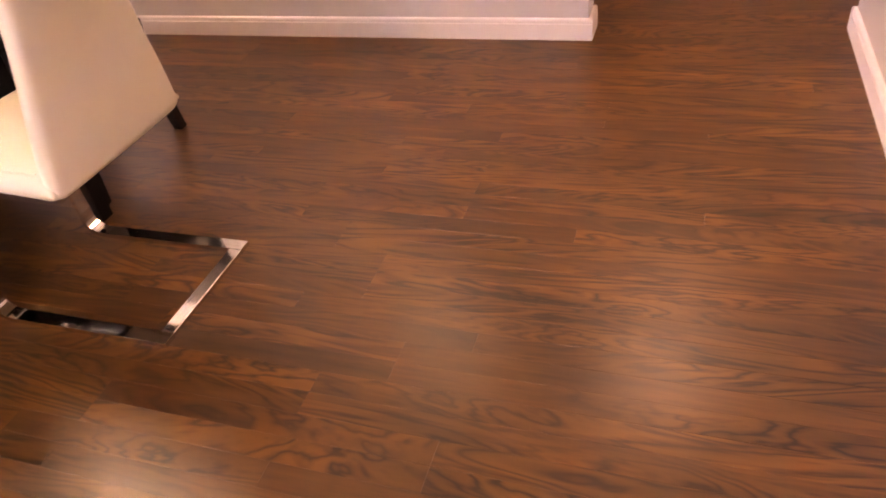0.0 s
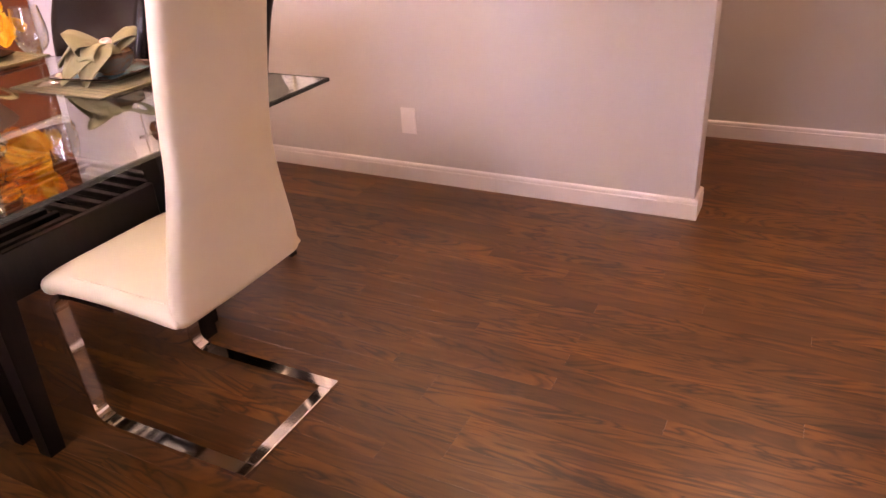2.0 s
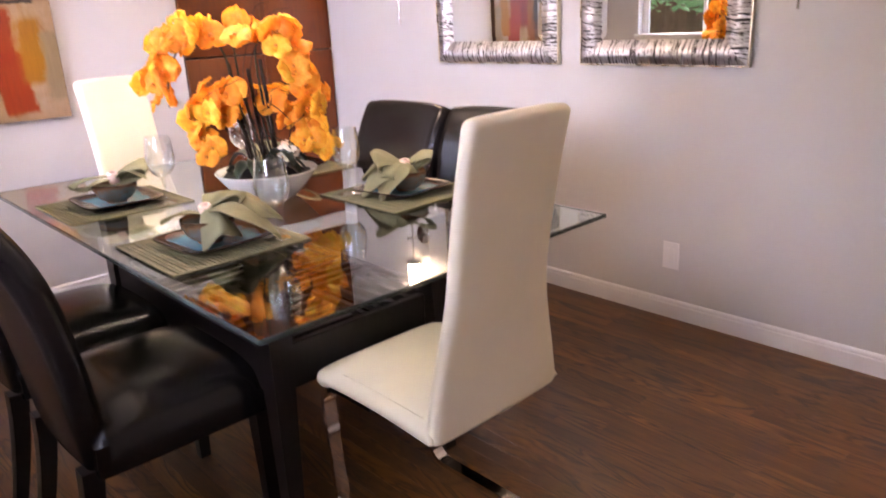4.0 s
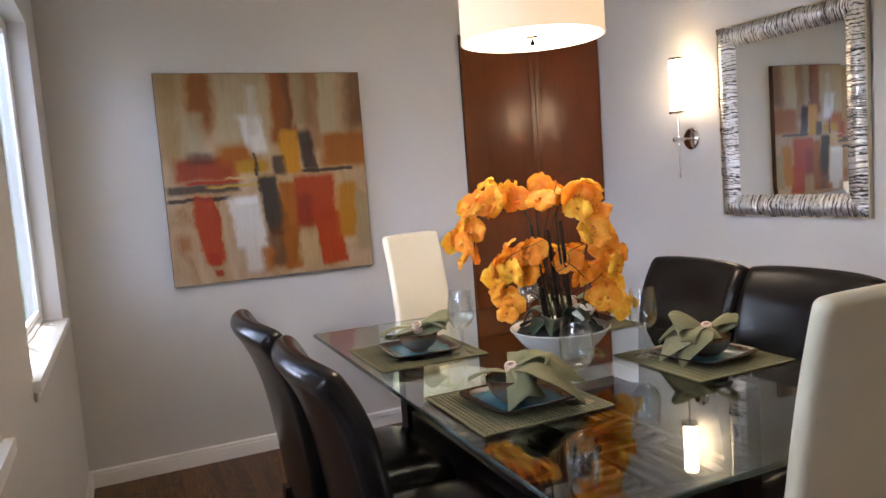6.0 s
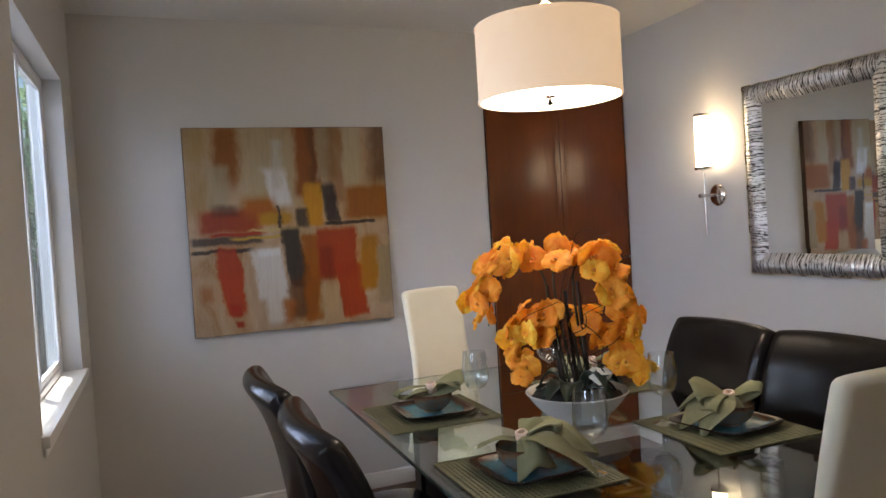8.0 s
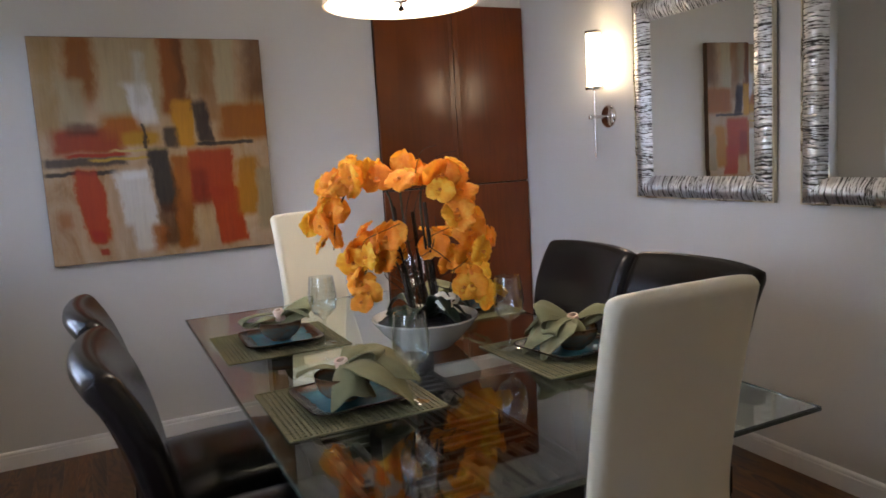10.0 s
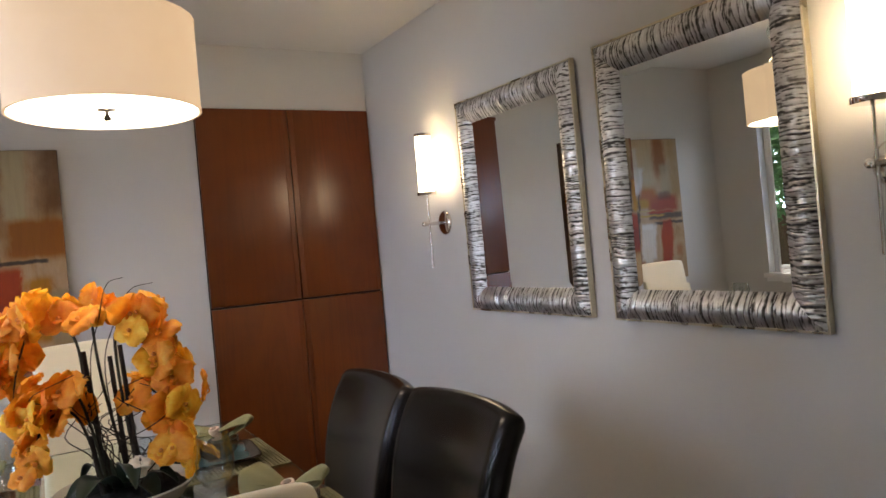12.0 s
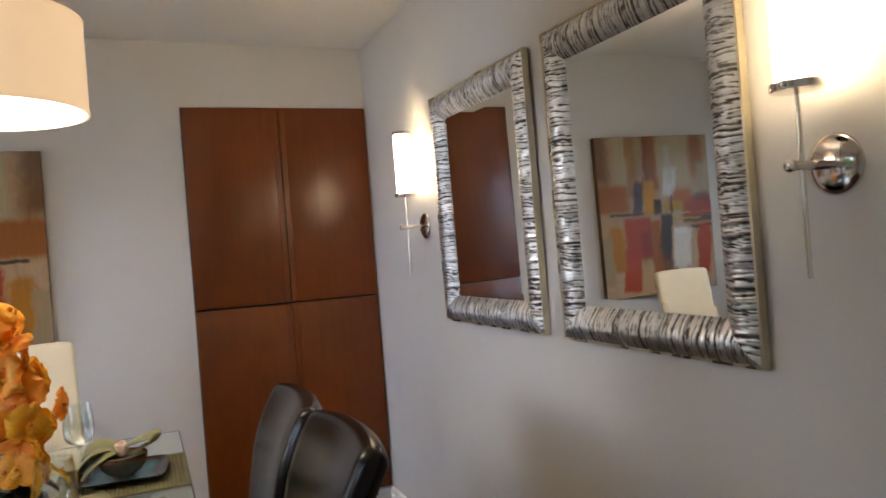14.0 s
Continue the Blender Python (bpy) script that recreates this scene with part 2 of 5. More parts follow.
M_MIRROR = mat("mirror_silver", (0.80, 0.82, 0.80), 0.0, 1.0)


def glow(name, color, strength, base=(0.8, 0.78, 0.72)):
    m = varied(name, base, 0.7, 400, 8, 0.04, 0.1)
    b = bsdf(m)
    b.inputs["Emission Color"].default_value = (*color, 1)
    b.inputs["Emission Strength"].default_value = strength
    return m


M_SCONCE = glow("lit_opal_glass", (1.0, 0.80, 0.50), 12.2)
M_DIFFUSER = glow("lit_diffuser", (1.0, 0.86, 0.66), 9.0)
M_SHADE = glow("lit_linen_shade", (1.0, 0.68, 0.38), 0.34, (0.66, 0.59, 0.48))
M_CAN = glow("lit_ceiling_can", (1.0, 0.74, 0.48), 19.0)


def glaze(name, center, edge, gain):
    m = mat(name, center, 0.24, 0.0, 0.22)
    v = coords(m)
    n = noise_tex(m, v, 22, 5, 0.6, 0.8)
    a = node(m, "ShaderNodeAttribute")
    a.attribute_name = "rim"
    n2 = node(m, "ShaderNodeMath")
    n2.operation = "MULTIPLY_ADD"
    n2.inputs[1].default_value = gain
    link(m, n, n2.inputs[0])
    link(m, a.outputs["Fac"], n2.inputs[2])
    dark = tuple(c * 0.35 for c in edge)
    link(m, ramp(m, n2.outputs[0], [(0.25, center), (0.55, tuple(c * 0.55 for c in center)), (0.75, edge), (1.0, dark)]), bsdf(m).inputs["Base Color"])
    bump(m, n, 0.12, 0.002)
    return m


M_PLATE = glaze("teal_brown_glaze", (0.055, 0.17, 0.20), (0.04, 0.018, 0.010), 0.5)
M_BOWL = glaze("speckled_glaze", (0.20, 0.22, 0.18), (0.16, 0.085, 0.04), 1.0)


def woven(name, color):
    m = mat(name, color, 0.6)
    v = coords(m)
    w = node(m, "ShaderNodeTexWave", Scale=90.0, Distortion=2.5, Detail=2.0)
    w.bands_direction = "X"
    link(m, v, w.inputs["Vector"])
    w2 = node(m, "ShaderNodeTexWave", Scale=70.0, Distortion=2.5, Detail=2.0)
    w2.bands_direction = "Y"
    link(m, v, w2.inputs["Vector"])
    f = mix(m, 0.5, w.outputs["Color"], w2.outputs["Color"])
    n = noise_tex(m, v, 14, 4)
    c = ramp(m, f, [(0.2, tuple(c * 0.35 for c in color)), (0.6, color), (0.9, tuple(c * 1.35 for c in color))])
    c = mix(m, 1.0, c, ramp(m, n, [(0.3, (0.75, 0.78, 0.75)), (0.7, (1.1, 1.1, 1.0))]), "MULTIPLY")
    link(m, c, bsdf(m).inputs["Base Color"])
    bump(m, f, 0.4, 0.001)
    return m


M_MAT = woven("woven_olive_mat", (0.150, 0.138, 0.064))


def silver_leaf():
    """Antiqued silver: bright on the ridges, dark in the grooves, following their height."""
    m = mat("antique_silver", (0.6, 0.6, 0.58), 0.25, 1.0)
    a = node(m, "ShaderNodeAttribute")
    a.attribute_name = "ridge_tone"
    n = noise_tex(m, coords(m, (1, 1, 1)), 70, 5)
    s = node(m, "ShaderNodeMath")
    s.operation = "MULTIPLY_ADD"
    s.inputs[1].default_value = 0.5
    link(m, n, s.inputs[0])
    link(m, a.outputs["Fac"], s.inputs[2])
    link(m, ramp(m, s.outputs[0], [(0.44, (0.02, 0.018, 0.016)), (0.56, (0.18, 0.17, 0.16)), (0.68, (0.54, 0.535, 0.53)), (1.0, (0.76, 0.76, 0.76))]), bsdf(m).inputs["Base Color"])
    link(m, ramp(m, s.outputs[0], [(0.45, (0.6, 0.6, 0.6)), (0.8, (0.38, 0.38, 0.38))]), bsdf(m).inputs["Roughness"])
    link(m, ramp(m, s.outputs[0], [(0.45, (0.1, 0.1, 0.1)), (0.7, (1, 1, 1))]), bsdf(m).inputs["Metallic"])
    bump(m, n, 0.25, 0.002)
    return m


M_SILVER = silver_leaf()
M_GILT = varied("champagne_edge", (0.62, 0.55, 0.40), 0.28, 120, 9, 0.12, 0.05, metal=1.0)
M_GRASS = varied("lawn", (0.06, 0.10, 0.03), 0.95, 60, 1.2, 0.4, 0.5)
M_PATIO = varied("pale_patio", (0.42, 0.38, 0.35), 0.9, 40, 1.5, 0.12, 0.3)
M_BARK = varied("bark", (0.10, 0.075, 0.06), 0.9, 40, 5, 0.35, 0.8)
M_TREE_LEAF = varied("tree_leaf", (0.12, 0.20, 0.085), 0.55, 30, 4, 0.45, 0.1)
TL = node(M_TREE_LEAF, "ShaderNodeBsdfTranslucent", Color=(0.34, 0.50, 0.22, 1))
TM = node(M_TREE_LEAF, "ShaderNodeMixShader", Fac=0.5)
link(M_TREE_LEAF, bsdf(M_TREE_LEAF).outputs[0], TM.inputs[1])
link(M_TREE_LEAF, TL.outputs[0], TM.inputs[2])
link(M_TREE_LEAF, TM.outputs[0], M_TREE_LEAF.node_tree.nodes["Material Output"].inputs["Surface"])
M_FENCE = wood("redwood_fence", (0.10, 0.04, 0.03), (0.20, 0.085, 0.06), (0.28, 0.13, 0.09), 0.8, "Z", 0.6, 0.0, 0.2, True, 0.25)
M_HAZE = glow("bright_hazy_sky", (0.66, 0.72, 1.0), 8.6)


def painting_material():
    """An abstract canvas: soft blocks of colour, dragged by a brush."""
    m = mat("abstract_canvas", (0.4, 0.3, 0.2), 0.5)
    tc = coords(m)
    warp = node(m, "ShaderNodeTexNoise", Scale=7.0, Detail=8.0, Roughness=0.72)
    link(m, coords(m, (1, 1.5, 0.8)), warp.inputs["Vector"])
    off = node(m, "ShaderNodeVectorMath")
    off.operation = "MULTIPLY_ADD"
    off.inputs[1].default_value = (0, 0.10, 0.040)
    off.inputs[2].default_value = (0, -0.05, -0.020)
    link(m, warp.outputs["Color"], off.inputs[0])
    add = node(m, "ShaderNodeVectorMath")
    link(m, tc, add.inputs[0])
    link(m, off.outputs[0], add.inputs[1])
    sep = node(m, "ShaderNodeSeparateXYZ")
    link(m, add.outputs[0], sep.inputs[0])
    brush = noise_tex(m, coords(m, (1, 15, 2.6)), 1.5, 7, 0.62, 1.2)
    daub = noise_tex(m, coords(m, (1, 5, 2.2)), 1.3, 6, 0.6, 0.8)
    state = {"c": ramp(m, daub, [(0.30, (0.36, 0.20, 0.10)), (0.45, (0.52, 0.365, 0.235)), (0.62, (0.60, 0.46, 0.33)), (0.75, (0.68, 0.58, 0.47))])}

    def edge(sock, lo, hi):
        n = node(m, "ShaderNodeMapRange")
        n.interpolation_type = "SMOOTHSTEP"
        n.inputs["From Min"].default_value, n.inputs["From Max"].default_value = lo, hi
        link(m, sock, n.inputs["Value"])
        return n.outputs["Result"]

    def times(a, b):
        n = node(m, "ShaderNodeMath")
        n.operation = "MULTIPLY"
        for s, v in zip(n.inputs, (a, b)):
            if isinstance(v, float):
                s.default_value = v
            else:
                link(m, v, s)
        return n.outputs[0]

    def stroke(u0, u1, v0, v1, color, soft=0.03, alpha=1.0, softv=None, slant=0.0):
        """u runs left to right and v from the bottom up, 0 to 1, seen from the front."""
        y0, y1, z0, z1 = u0 - 0.5, u1 - 0.5, v0 - 0.5, v1 - 0.5
        sv = 0.85 * (soft if softv is None else softv)
        soft = 0.85 * soft
        across = sep.outputs["Y"]
        if slant:
            lean = node(m, "ShaderNodeMath")
            lean.operation = "MULTIPLY_ADD"
            lean.inputs[1].default_value = -slant
            link(m, sep.outputs["Z"], lean.inputs[0])
            link(m, sep.outputs["Y"], lean.inputs[2])
            across = lean.outputs[0]
            y0, y1 = (y - slant * 0.5 * (z0 + z1) for y in (y0, y1))
        f = times(edge(across, y0 - soft, y0 + soft), edge(across, y1 + soft, y1 - soft))
        f = times(f, times(edge(sep.outputs["Z"], z0 - sv, z0 + sv), edge(sep.outputs["Z"], z1 + sv, z1 - sv)))
        f = times(f, range_map(m, brush, alpha * 0.84, min(1.0, alpha * 1.3)))
        state["c"] = mix(m, f, state["c"], color)

    stroke(0.00, 0.12, 0.58, 1.02, (0.36, 0.24, 0.10), 0.06, 0.7)
    stroke(0.14, 0.26, 0.72, 1.05, (0.25, 0.08, 0.012), 0.035, 0.95, 0.10)
    stroke(0.26, 0.52, 0.62, 1.02, (0.50, 0.42, 0.28), 0.05, 0.8)
    stroke(0.10, 0.20, 0.60, 0.82, (0.42, 0.36, 0.24), 0.03, 0.7)
    stroke(0.38, 0.49, 0.62, 0.80, (0.80, 0.79, 0.78), 0.02, 1.0, 0.03, -0.2)
    stroke(0.42, 0.46, 0.70, 0.95, (0.60, 0.57, 0.50), 0.02, 0.7)
    stroke(0.53, 0.645, 0.66, 1.05, (0.26, 0.075, 0.015), 0.03, 0.95)
    stroke(0.60, 0.64, 0.62, 1.05, (0.12, 0.04, 0.015), 0.02, 0.6)
    stroke(0.65, 0.73, 0.74, 1.05, (0.33, 0.26, 0.16), 0.03, 0.8)
    stroke(0.70, 0.78, 0.62, 1.05, (0.27, 0.12, 0.04), 0.03, 0.6)
    stroke(0.77, 0.87, 0.70, 1.05, (0.52, 0.45, 0.31), 0.02, 0.95)
    stroke(0.91, 1.05, 0.72, 1.05, (0.13, 0.055, 0.022), 0.06, 0.8)
    stroke(0.78, 1.05, 0.53, 0.70, (0.34, 0.115, 0.022), 0.03, 0.95)
    stroke(0.05, 0.34, 0.49, 0.60, (0.32, 0.036, 0.013), 0.05, 0.95, 0.03)
    stroke(0.12, 0.24, 0.57, 0.63, (0.10, 0.04, 0.025), 0.04, 0.7, 0.02)
    stroke(0.26, 0.42, 0.56, 0.66, (0.40, 0.12, 0.02), 0.04, 0.85)
    stroke(0.33, 0.50, 0.52, 0.58, (0.50, 0.28, 0.05), 0.03, 0.85, 0.02)
    stroke(0.57, 0.655, 0.51, 0.72, (0.66, 0.30, 0.015), 0.02, 0.95)
    stroke(0.665, 0.735, 0.51, 0.72, (0.018, 0.008, 0.012), 0.014, 1.0, 0.03, -0.15)
    stroke(0.52, 0.575, 0.50, 0.60, (0.03, 0.018, 0.016), 0.015, 0.9)
    stroke(0.425, 0.44, 0.50, 0.62, (0.02, 0.015, 0.015), 0.006, 0.95)
    stroke(0.00, 0.36, 0.435, 0.475, (0.05, 0.038, 0.033), 0.02, 0.95, 0.012)
    stroke(0.00, 0.30, 0.395, 0.415, (0.012, 0.01, 0.01), 0.02, 0.95, 0.006)
    stroke(0.20, 0.46, 0.455, 0.468, (0.60, 0.42, 0.14), 0.03, 0.9, 0.005)
    stroke(0.30, 0.52, 0.492, 0.502, (0.62, 0.50, 0.25), 0.03, 0.9, 0.004)
    stroke(0.10, 0.36, 0.475, 0.49, (0.40, 0.03, 0.015), 0.03, 0.9, 0.006)
    stroke(0.66, 0.93, 0.505, 0.522, (0.012, 0.01, 0.012), 0.02, 0.95, 0.005)
    stroke(0.135, 0.238, 0.10, 0.42, (0.45, 0.044, 0.010), 0.014, 1.0, 0.03, -0.10)
    stroke(0.165, 0.225, 0.08, 0.14, (0.42, 0.022, 0.01), 0.015, 0.9)
    stroke(0.19, 0.225, 0.025, 0.055, (0.40, 0.03, 0.01), 0.01, 0.95)
    stroke(0.03, 0.10, 0.16, 0.24, (0.36, 0.12, 0.04), 0.03, 0.6)
    stroke(0.30, 0.445, 0.15, 0.40, (0.78, 0.76, 0.72), 0.016, 1.0, 0.03, -0.12)
    stroke(0.345, 0.425, 0.03, 0.24, (0.74, 0.70, 0.63), 0.016, 0.95, 0.03, -0.1)
    stroke(0.32, 0.43, 0.365, 0.40, (0.86, 0.86, 0.85), 0.015, 1.0)
    stroke(0.455, 0.55, 0.20, 0.50, (0.006, 0.005, 0.007), 0.012, 1.0, 0.02, -0.16)
    stroke(0.46, 0.62, 0.04, 0.24, (0.10, 0.035, 0.015), 0.03, 0.8)
    stroke(0.42, 0.48, 0.02, 0.14, (0.42, 0.14, 0.05), 0.02, 0.6)
    stroke(0.54, 0.62, 0.02, 0.46, (0.36, 0.11, 0.018), 0.02, 0.85)
    stroke(0.615, 0.82, 0.24, 0.49, (0.41, 0.042, 0.011), 0.016, 1.0, 0.03)
    stroke(0.62, 0.70, 0.22, 0.40, (0.22, 0.02, 0.012), 0.03, 0.6)
    stroke(0.715, 0.85, 0.03, 0.30, (0.43, 0.042, 0.011), 0.014, 1.0, 0.02, -0.12)
    stroke(0.61, 0.70, 0.03, 0.20, (0.60, 0.44, 0.26), 0.03, 0.55, 0.05, 0.1)
    stroke(0.83, 0.93, 0.16, 0.44, (0.46, 0.19, 0.015), 0.03, 0.92)
    stroke(0.93, 1.02, 0.08, 0.38, (0.38, 0.31, 0.20), 0.02, 0.85)
    hs = node(m, "ShaderNodeHueSaturation", Saturation=1.22, Value=0.72)
    streaks = noise_tex(m, coords(m, (1, 42, 3.2)), 1.6, 6, 0.65, 0.6)
    link(m, mix(m, 1.0, state["c"], ramp(m, streaks, [(0.28, (0.88, 0.87, 0.86)), (0.5, (1, 1, 1)), (0.74, (1.07, 1.06, 1.04))]), "MULTIPLY"), hs.inputs["Color"])
    link(m, hs.outputs[0], bsdf(m).inputs["Base Color"])
    bump(m, brush, 0.35, 0.003)
    return m


M_CANVAS = painting_material()
M_CANVAS_EDGE = varied("canvas_edge", (0.11, 0.06, 0.035), 0.7, 90, 6, 0.4, 0.2)


# ---- building helpers ----
def mesh_of(bm, name, material=None, smooth=True):
    bmesh.ops.recalc_face_normals(bm, faces=bm.faces)
    me = bpy.data.meshes.new(name)
    bm.normal_update()
    for f in bm.faces:
        f.smooth = smooth
    for e in bm.edges:
        e.smooth = len(e.link_faces) == 2 and e.calc_face_angle(0) < 0.66
    bm.to_mesh(me)
    bm.free()
    if material:
        me.materials.append(material)
    return me


def part(name, bm, material, parent=None, label="", m=None, smooth=True):
    """Links a bmesh as one mesh object, under a thing or a part if one is given."""
    ob = new(name, mesh_of(bm, name, material, smooth))
    if parent:
        ob.parent = parent
    if m:
        ob.matrix_basis = m
    if label:
        tagged(ob, label)
    return ob


def thing(name, m, label, category, group="", kind=""):
    ob = new(name)
    ob.empty_display_size = 0.1
    ob.matrix_basis = m
    return tagged(ob, label, category, group, kind)


def add_box(bm, x0, x1, y0, y1, z0, z1, bevel=0.0, segs=2):
    """Adds a box to bm, with rounded edges."""
    vs = [bm.verts.new((x, y, z)) for z in (z0, z1) for y in (y0, y1) for x in (x0, x1)]
    fs = [bm.faces.new([vs[i] for i in q]) for q in ((0, 2, 3, 1), (4, 5, 7, 6), (0, 1, 5, 4), (2, 6, 7, 3), (0, 4, 6, 2), (1, 3, 7, 5))]
    if bevel:
        es = list({e for f in fs for e in f.edges})
        bmesh.ops.bevel(bm, geom=es, offset=bevel, segments=segs, affect="EDGES", profile=0.6)
    return bm


def box(x0, x1, y0, y1, z0, z1, bevel=0.0, segs=2):
    return add_box(bmesh.new(), x0, x1, y0, y1, z0, z1, bevel, segs)


def lathe(profile, n=40, bm=None, attr=None):
    """Turns (radius, height) pairs about z. attr: a value for each pair, kept as the layer 'rim'."""
    bm = bm or bmesh.new()
    layer = bm.verts.layers.float.new("rim") if attr else None
    rings = []
    for i, (r, z) in enumerate(profile):
        if r < 1e-5:
            v = bm.verts.new((0, 0, z))
            if layer:
                v[layer] = attr[i]
            rings.append([v] * n)
            continue
        ring = []
        for k in range(n):
            a = 2 * math.pi * k / n
            v = bm.verts.new((r * math.cos(a), r * math.sin(a), z))
            if layer:
                v[layer] = attr[i]
            ring.append(v)
        rings.append(ring)
    for a, b in zip(rings, rings[1:]):
        for k in range(n):
            q = []
            for v in (a[k], a[(k + 1) % n], b[(k + 1) % n], b[k]):
                if v not in q:
                    q.append(v)
            if len(q) > 2:
                bm.faces.new(q)
    return bm


def smooth_path(pts, n):
    """Catmull-Rom through the points, n steps between two of them."""
    p = [Vector(q) for q in pts]
    p = [2 * p[0] - p[1]] + p + [2 * p[-1] - p[-2]]
    out = []
    for i in range(1, len(p) - 2):
        for k in range(n):
            t = k / n
            a, b, c, d = p[i - 1:i + 3]
            out.append(0.5 * ((2 * b) + (c - a) * t + (2 * a - 5 * b + 4 * c - d) * t * t + (3 * b - a - 3 * c + d) * t ** 3))
    out.append(p[-2])
    return out


def tube(pts, r0, r1=None, n=8, steps=5, bm=None):
    """A round, tapering tube along a smooth path."""
    bm = bm or bmesh.new()
    r1 = r0 if r1 is None else r1
    path = smooth_path(pts, steps) if len(pts) > 2 else [Vector(p) for p in pts]
    rings, up = [], Vector((0.13, 0.27, 0.95))
    for i, p in enumerate(path):
        d = (path[min(i + 1, len(path) - 1)] - path[max(i - 1, 0)]).normalized()
        s = d.cross(up)
        if s.length < 0.05:
            s = d.cross(Vector((1, 0, 0)))
        s.normalize()
        u = s.cross(d)
        r = r0 + (r1 - r0) * i / (len(path) - 1)
        rings.append([bm.verts.new(p + r * (math.cos(a) * s + math.sin(a) * u)) for a in (2 * math.pi * k / n for k in range(n))])
    for a, b in zip(rings, rings[1:]):
        for k in range(n):
            bm.faces.new((a[k], a[(k + 1) % n], b[(k + 1) % n], b[k]))
    bm.faces.new(rings[0][::-1])
    bm.faces.new(rings[-1])
    return bm


def sheet(fn, nu, nv, thick=0.0, bm=None):
    """A surface fn(u, v), u and v from 0 to 1, given a thickness along its normals."""
    bm = bm or bmesh.new()
    P = [[Vector(fn(i / nu, j / nv)) for j in range(nv + 1)] for i in range(nu + 1)]

    def normal(i, j):
        a = P[min(i + 1, nu)][j] - P[max(i - 1, 0)][j]
        b = P[i][min(j + 1, nv)] - P[i][max(j - 1, 0)]
        c = a.cross(b)
        return c.normalized() if c.length > 1e-9 else Vector((0, 0, 1))

    layers = []
    for s in ((0.5, -0.5) if thick else (0,)):
        layers.append([[bm.verts.new(P[i][j] + normal(i, j) * thick * s) for j in range(nv + 1)] for i in range(nu + 1)])
    for L in layers:
        for i in range(nu):
            for j in range(nv):
                bm.faces.new((L[i][j], L[i + 1][j], L[i + 1][j + 1], L[i][j + 1]))
    if thick:
        A, B = layers
        rim = [(i, 0) for i in range(nu)] + [(nu, j) for j in range(nv)] + [(i, nv) for i in range(nu, 0, -1)] + [(0, j) for j in range(nv, 0, -1)]
        for (i, j), (k, l) in zip(rim, rim[1:] + rim[:1]):
            bm.faces.new((A[i][j], B[i][j], B[k][l], A[k][l]))
    return bm


def slab(fn, nu, nv, thick, wu, wv, r):
    """A padded slab about the surface fn(u, v), about wu by wv metres, its rim rounded with radius r."""
    bm = bmesh.new()
    us = [0.5 - 0.5 * math.cos(math.pi * i / nu) for i in range(nu + 1)]
    vs = [0.5 - 0.5 * math.cos(math.pi * j / nv) for j in range(nv + 1)]
    P = [[Vector(fn(u, v)) for v in vs] for u in us]

    def swell(q, w):
        d = min(1.0, min(q, 1 - q) * w / r)
        return math.sqrt(max(0.0, 1 - (1 - d) ** 2))

    sides = []
    for sgn in (1, -1):
        g = []
        for i in range(nu + 1):
            row = []
            for j in range(nv + 1):
                a = P[min(i + 1, nu)][j] - P[max(i - 1, 0)][j]
                b = P[i][min(j + 1, nv)] - P[i][max(j - 1, 0)]
                n = a.cross(b).normalized()
                row.append(bm.verts.new(P[i][j] + n * sgn * thick / 2 * swell(us[i], wu) * swell(vs[j], wv)))
            g.append(row)
        sides.append(g)
    for g in sides:
        for i in range(nu):
            for j in range(nv):
                bm.faces.new((g[i][j], g[i + 1][j], g[i + 1][j + 1], g[i][j + 1]))
    bmesh.ops.remove_doubles(bm, verts=bm.verts, dist=1e-5)
    return bm


def prism(profile, length, bm=None, m=None):
    """Runs a closed (y, z) profile along x, from 0 to length."""
    bm = bm or bmesh.new()
    ends = []
    for x in (0, length):
        ends.append([bm.verts.new((m or Matrix()) @ Vector((x, y, z))) for y, z in profile])
    a, b = ends
    n = len(profile)
    for k in range(n):
        bm.faces.new((a[k], a[(k + 1) % n], b[(k + 1) % n], b[k]))
    bm.faces.new(a[::-1])
    bm.faces.new(b)
    return bm


# ---- the setting ----
X0, X1, Y0, Y1, H = -4.25, 0.21, 0.055, 3.065, 2.44
YH0, YH1 = 3.185, 4.06
WALL_END = -0.69


def structure(name, bm, material, label, category, smooth=False):
    return tagged(part(name, bm, material, None, "", None, smooth), label, category, "", "structure")


structure("wall_north", box(X0 - 0.12, WALL_END, Y1, YH0, 0, H, 0.004, 1), M_WALL, "smooth pale grey painted wall with two mirrors", "wall")
structure("wall_west", box(X0 - 0.15, X0, Y0 - 0.13, Y1, 0, H), M_WALL, "smooth pale grey painted wall with the large canvas", "wall")
structure("wall_east", box(X1, X1 + 0.12, Y0 - 0.13, 3.18, 0, H, 0.004, 1), M_WALL, "smooth pale grey painted wall beside the passage", "wall")
structure("hall_wall", box(-3.2, 2.6, YH1, YH1 + 0.12, 0, H), M_WALL, "pale grey painted hall wall behind the passage", "wall")
structure("hall_end_wall", box(-3.32, -3.2, YH0, YH1 + 0.12, 0, H), M_WALL, "plain painted wall closing the hall", "wall")
structure("hall_end_wall", box(2.6, 2.72, 3.06, YH1 + 0.12, 0, H), M_WALL, "plain painted wall closing the hall", "wall")
structure("hall_side_wall", box(X1 + 0.12, 2.6, 3.06, 3.18, 0, H), M_WALL, "plain painted side wall of the hall", "wall")
structure("ceiling", box(-4.4, 2.72, -0.15, YH1 + 0.12, H, H + 0.12), M_CEIL, "flat off-white ceiling with fine texture", "ceiling")
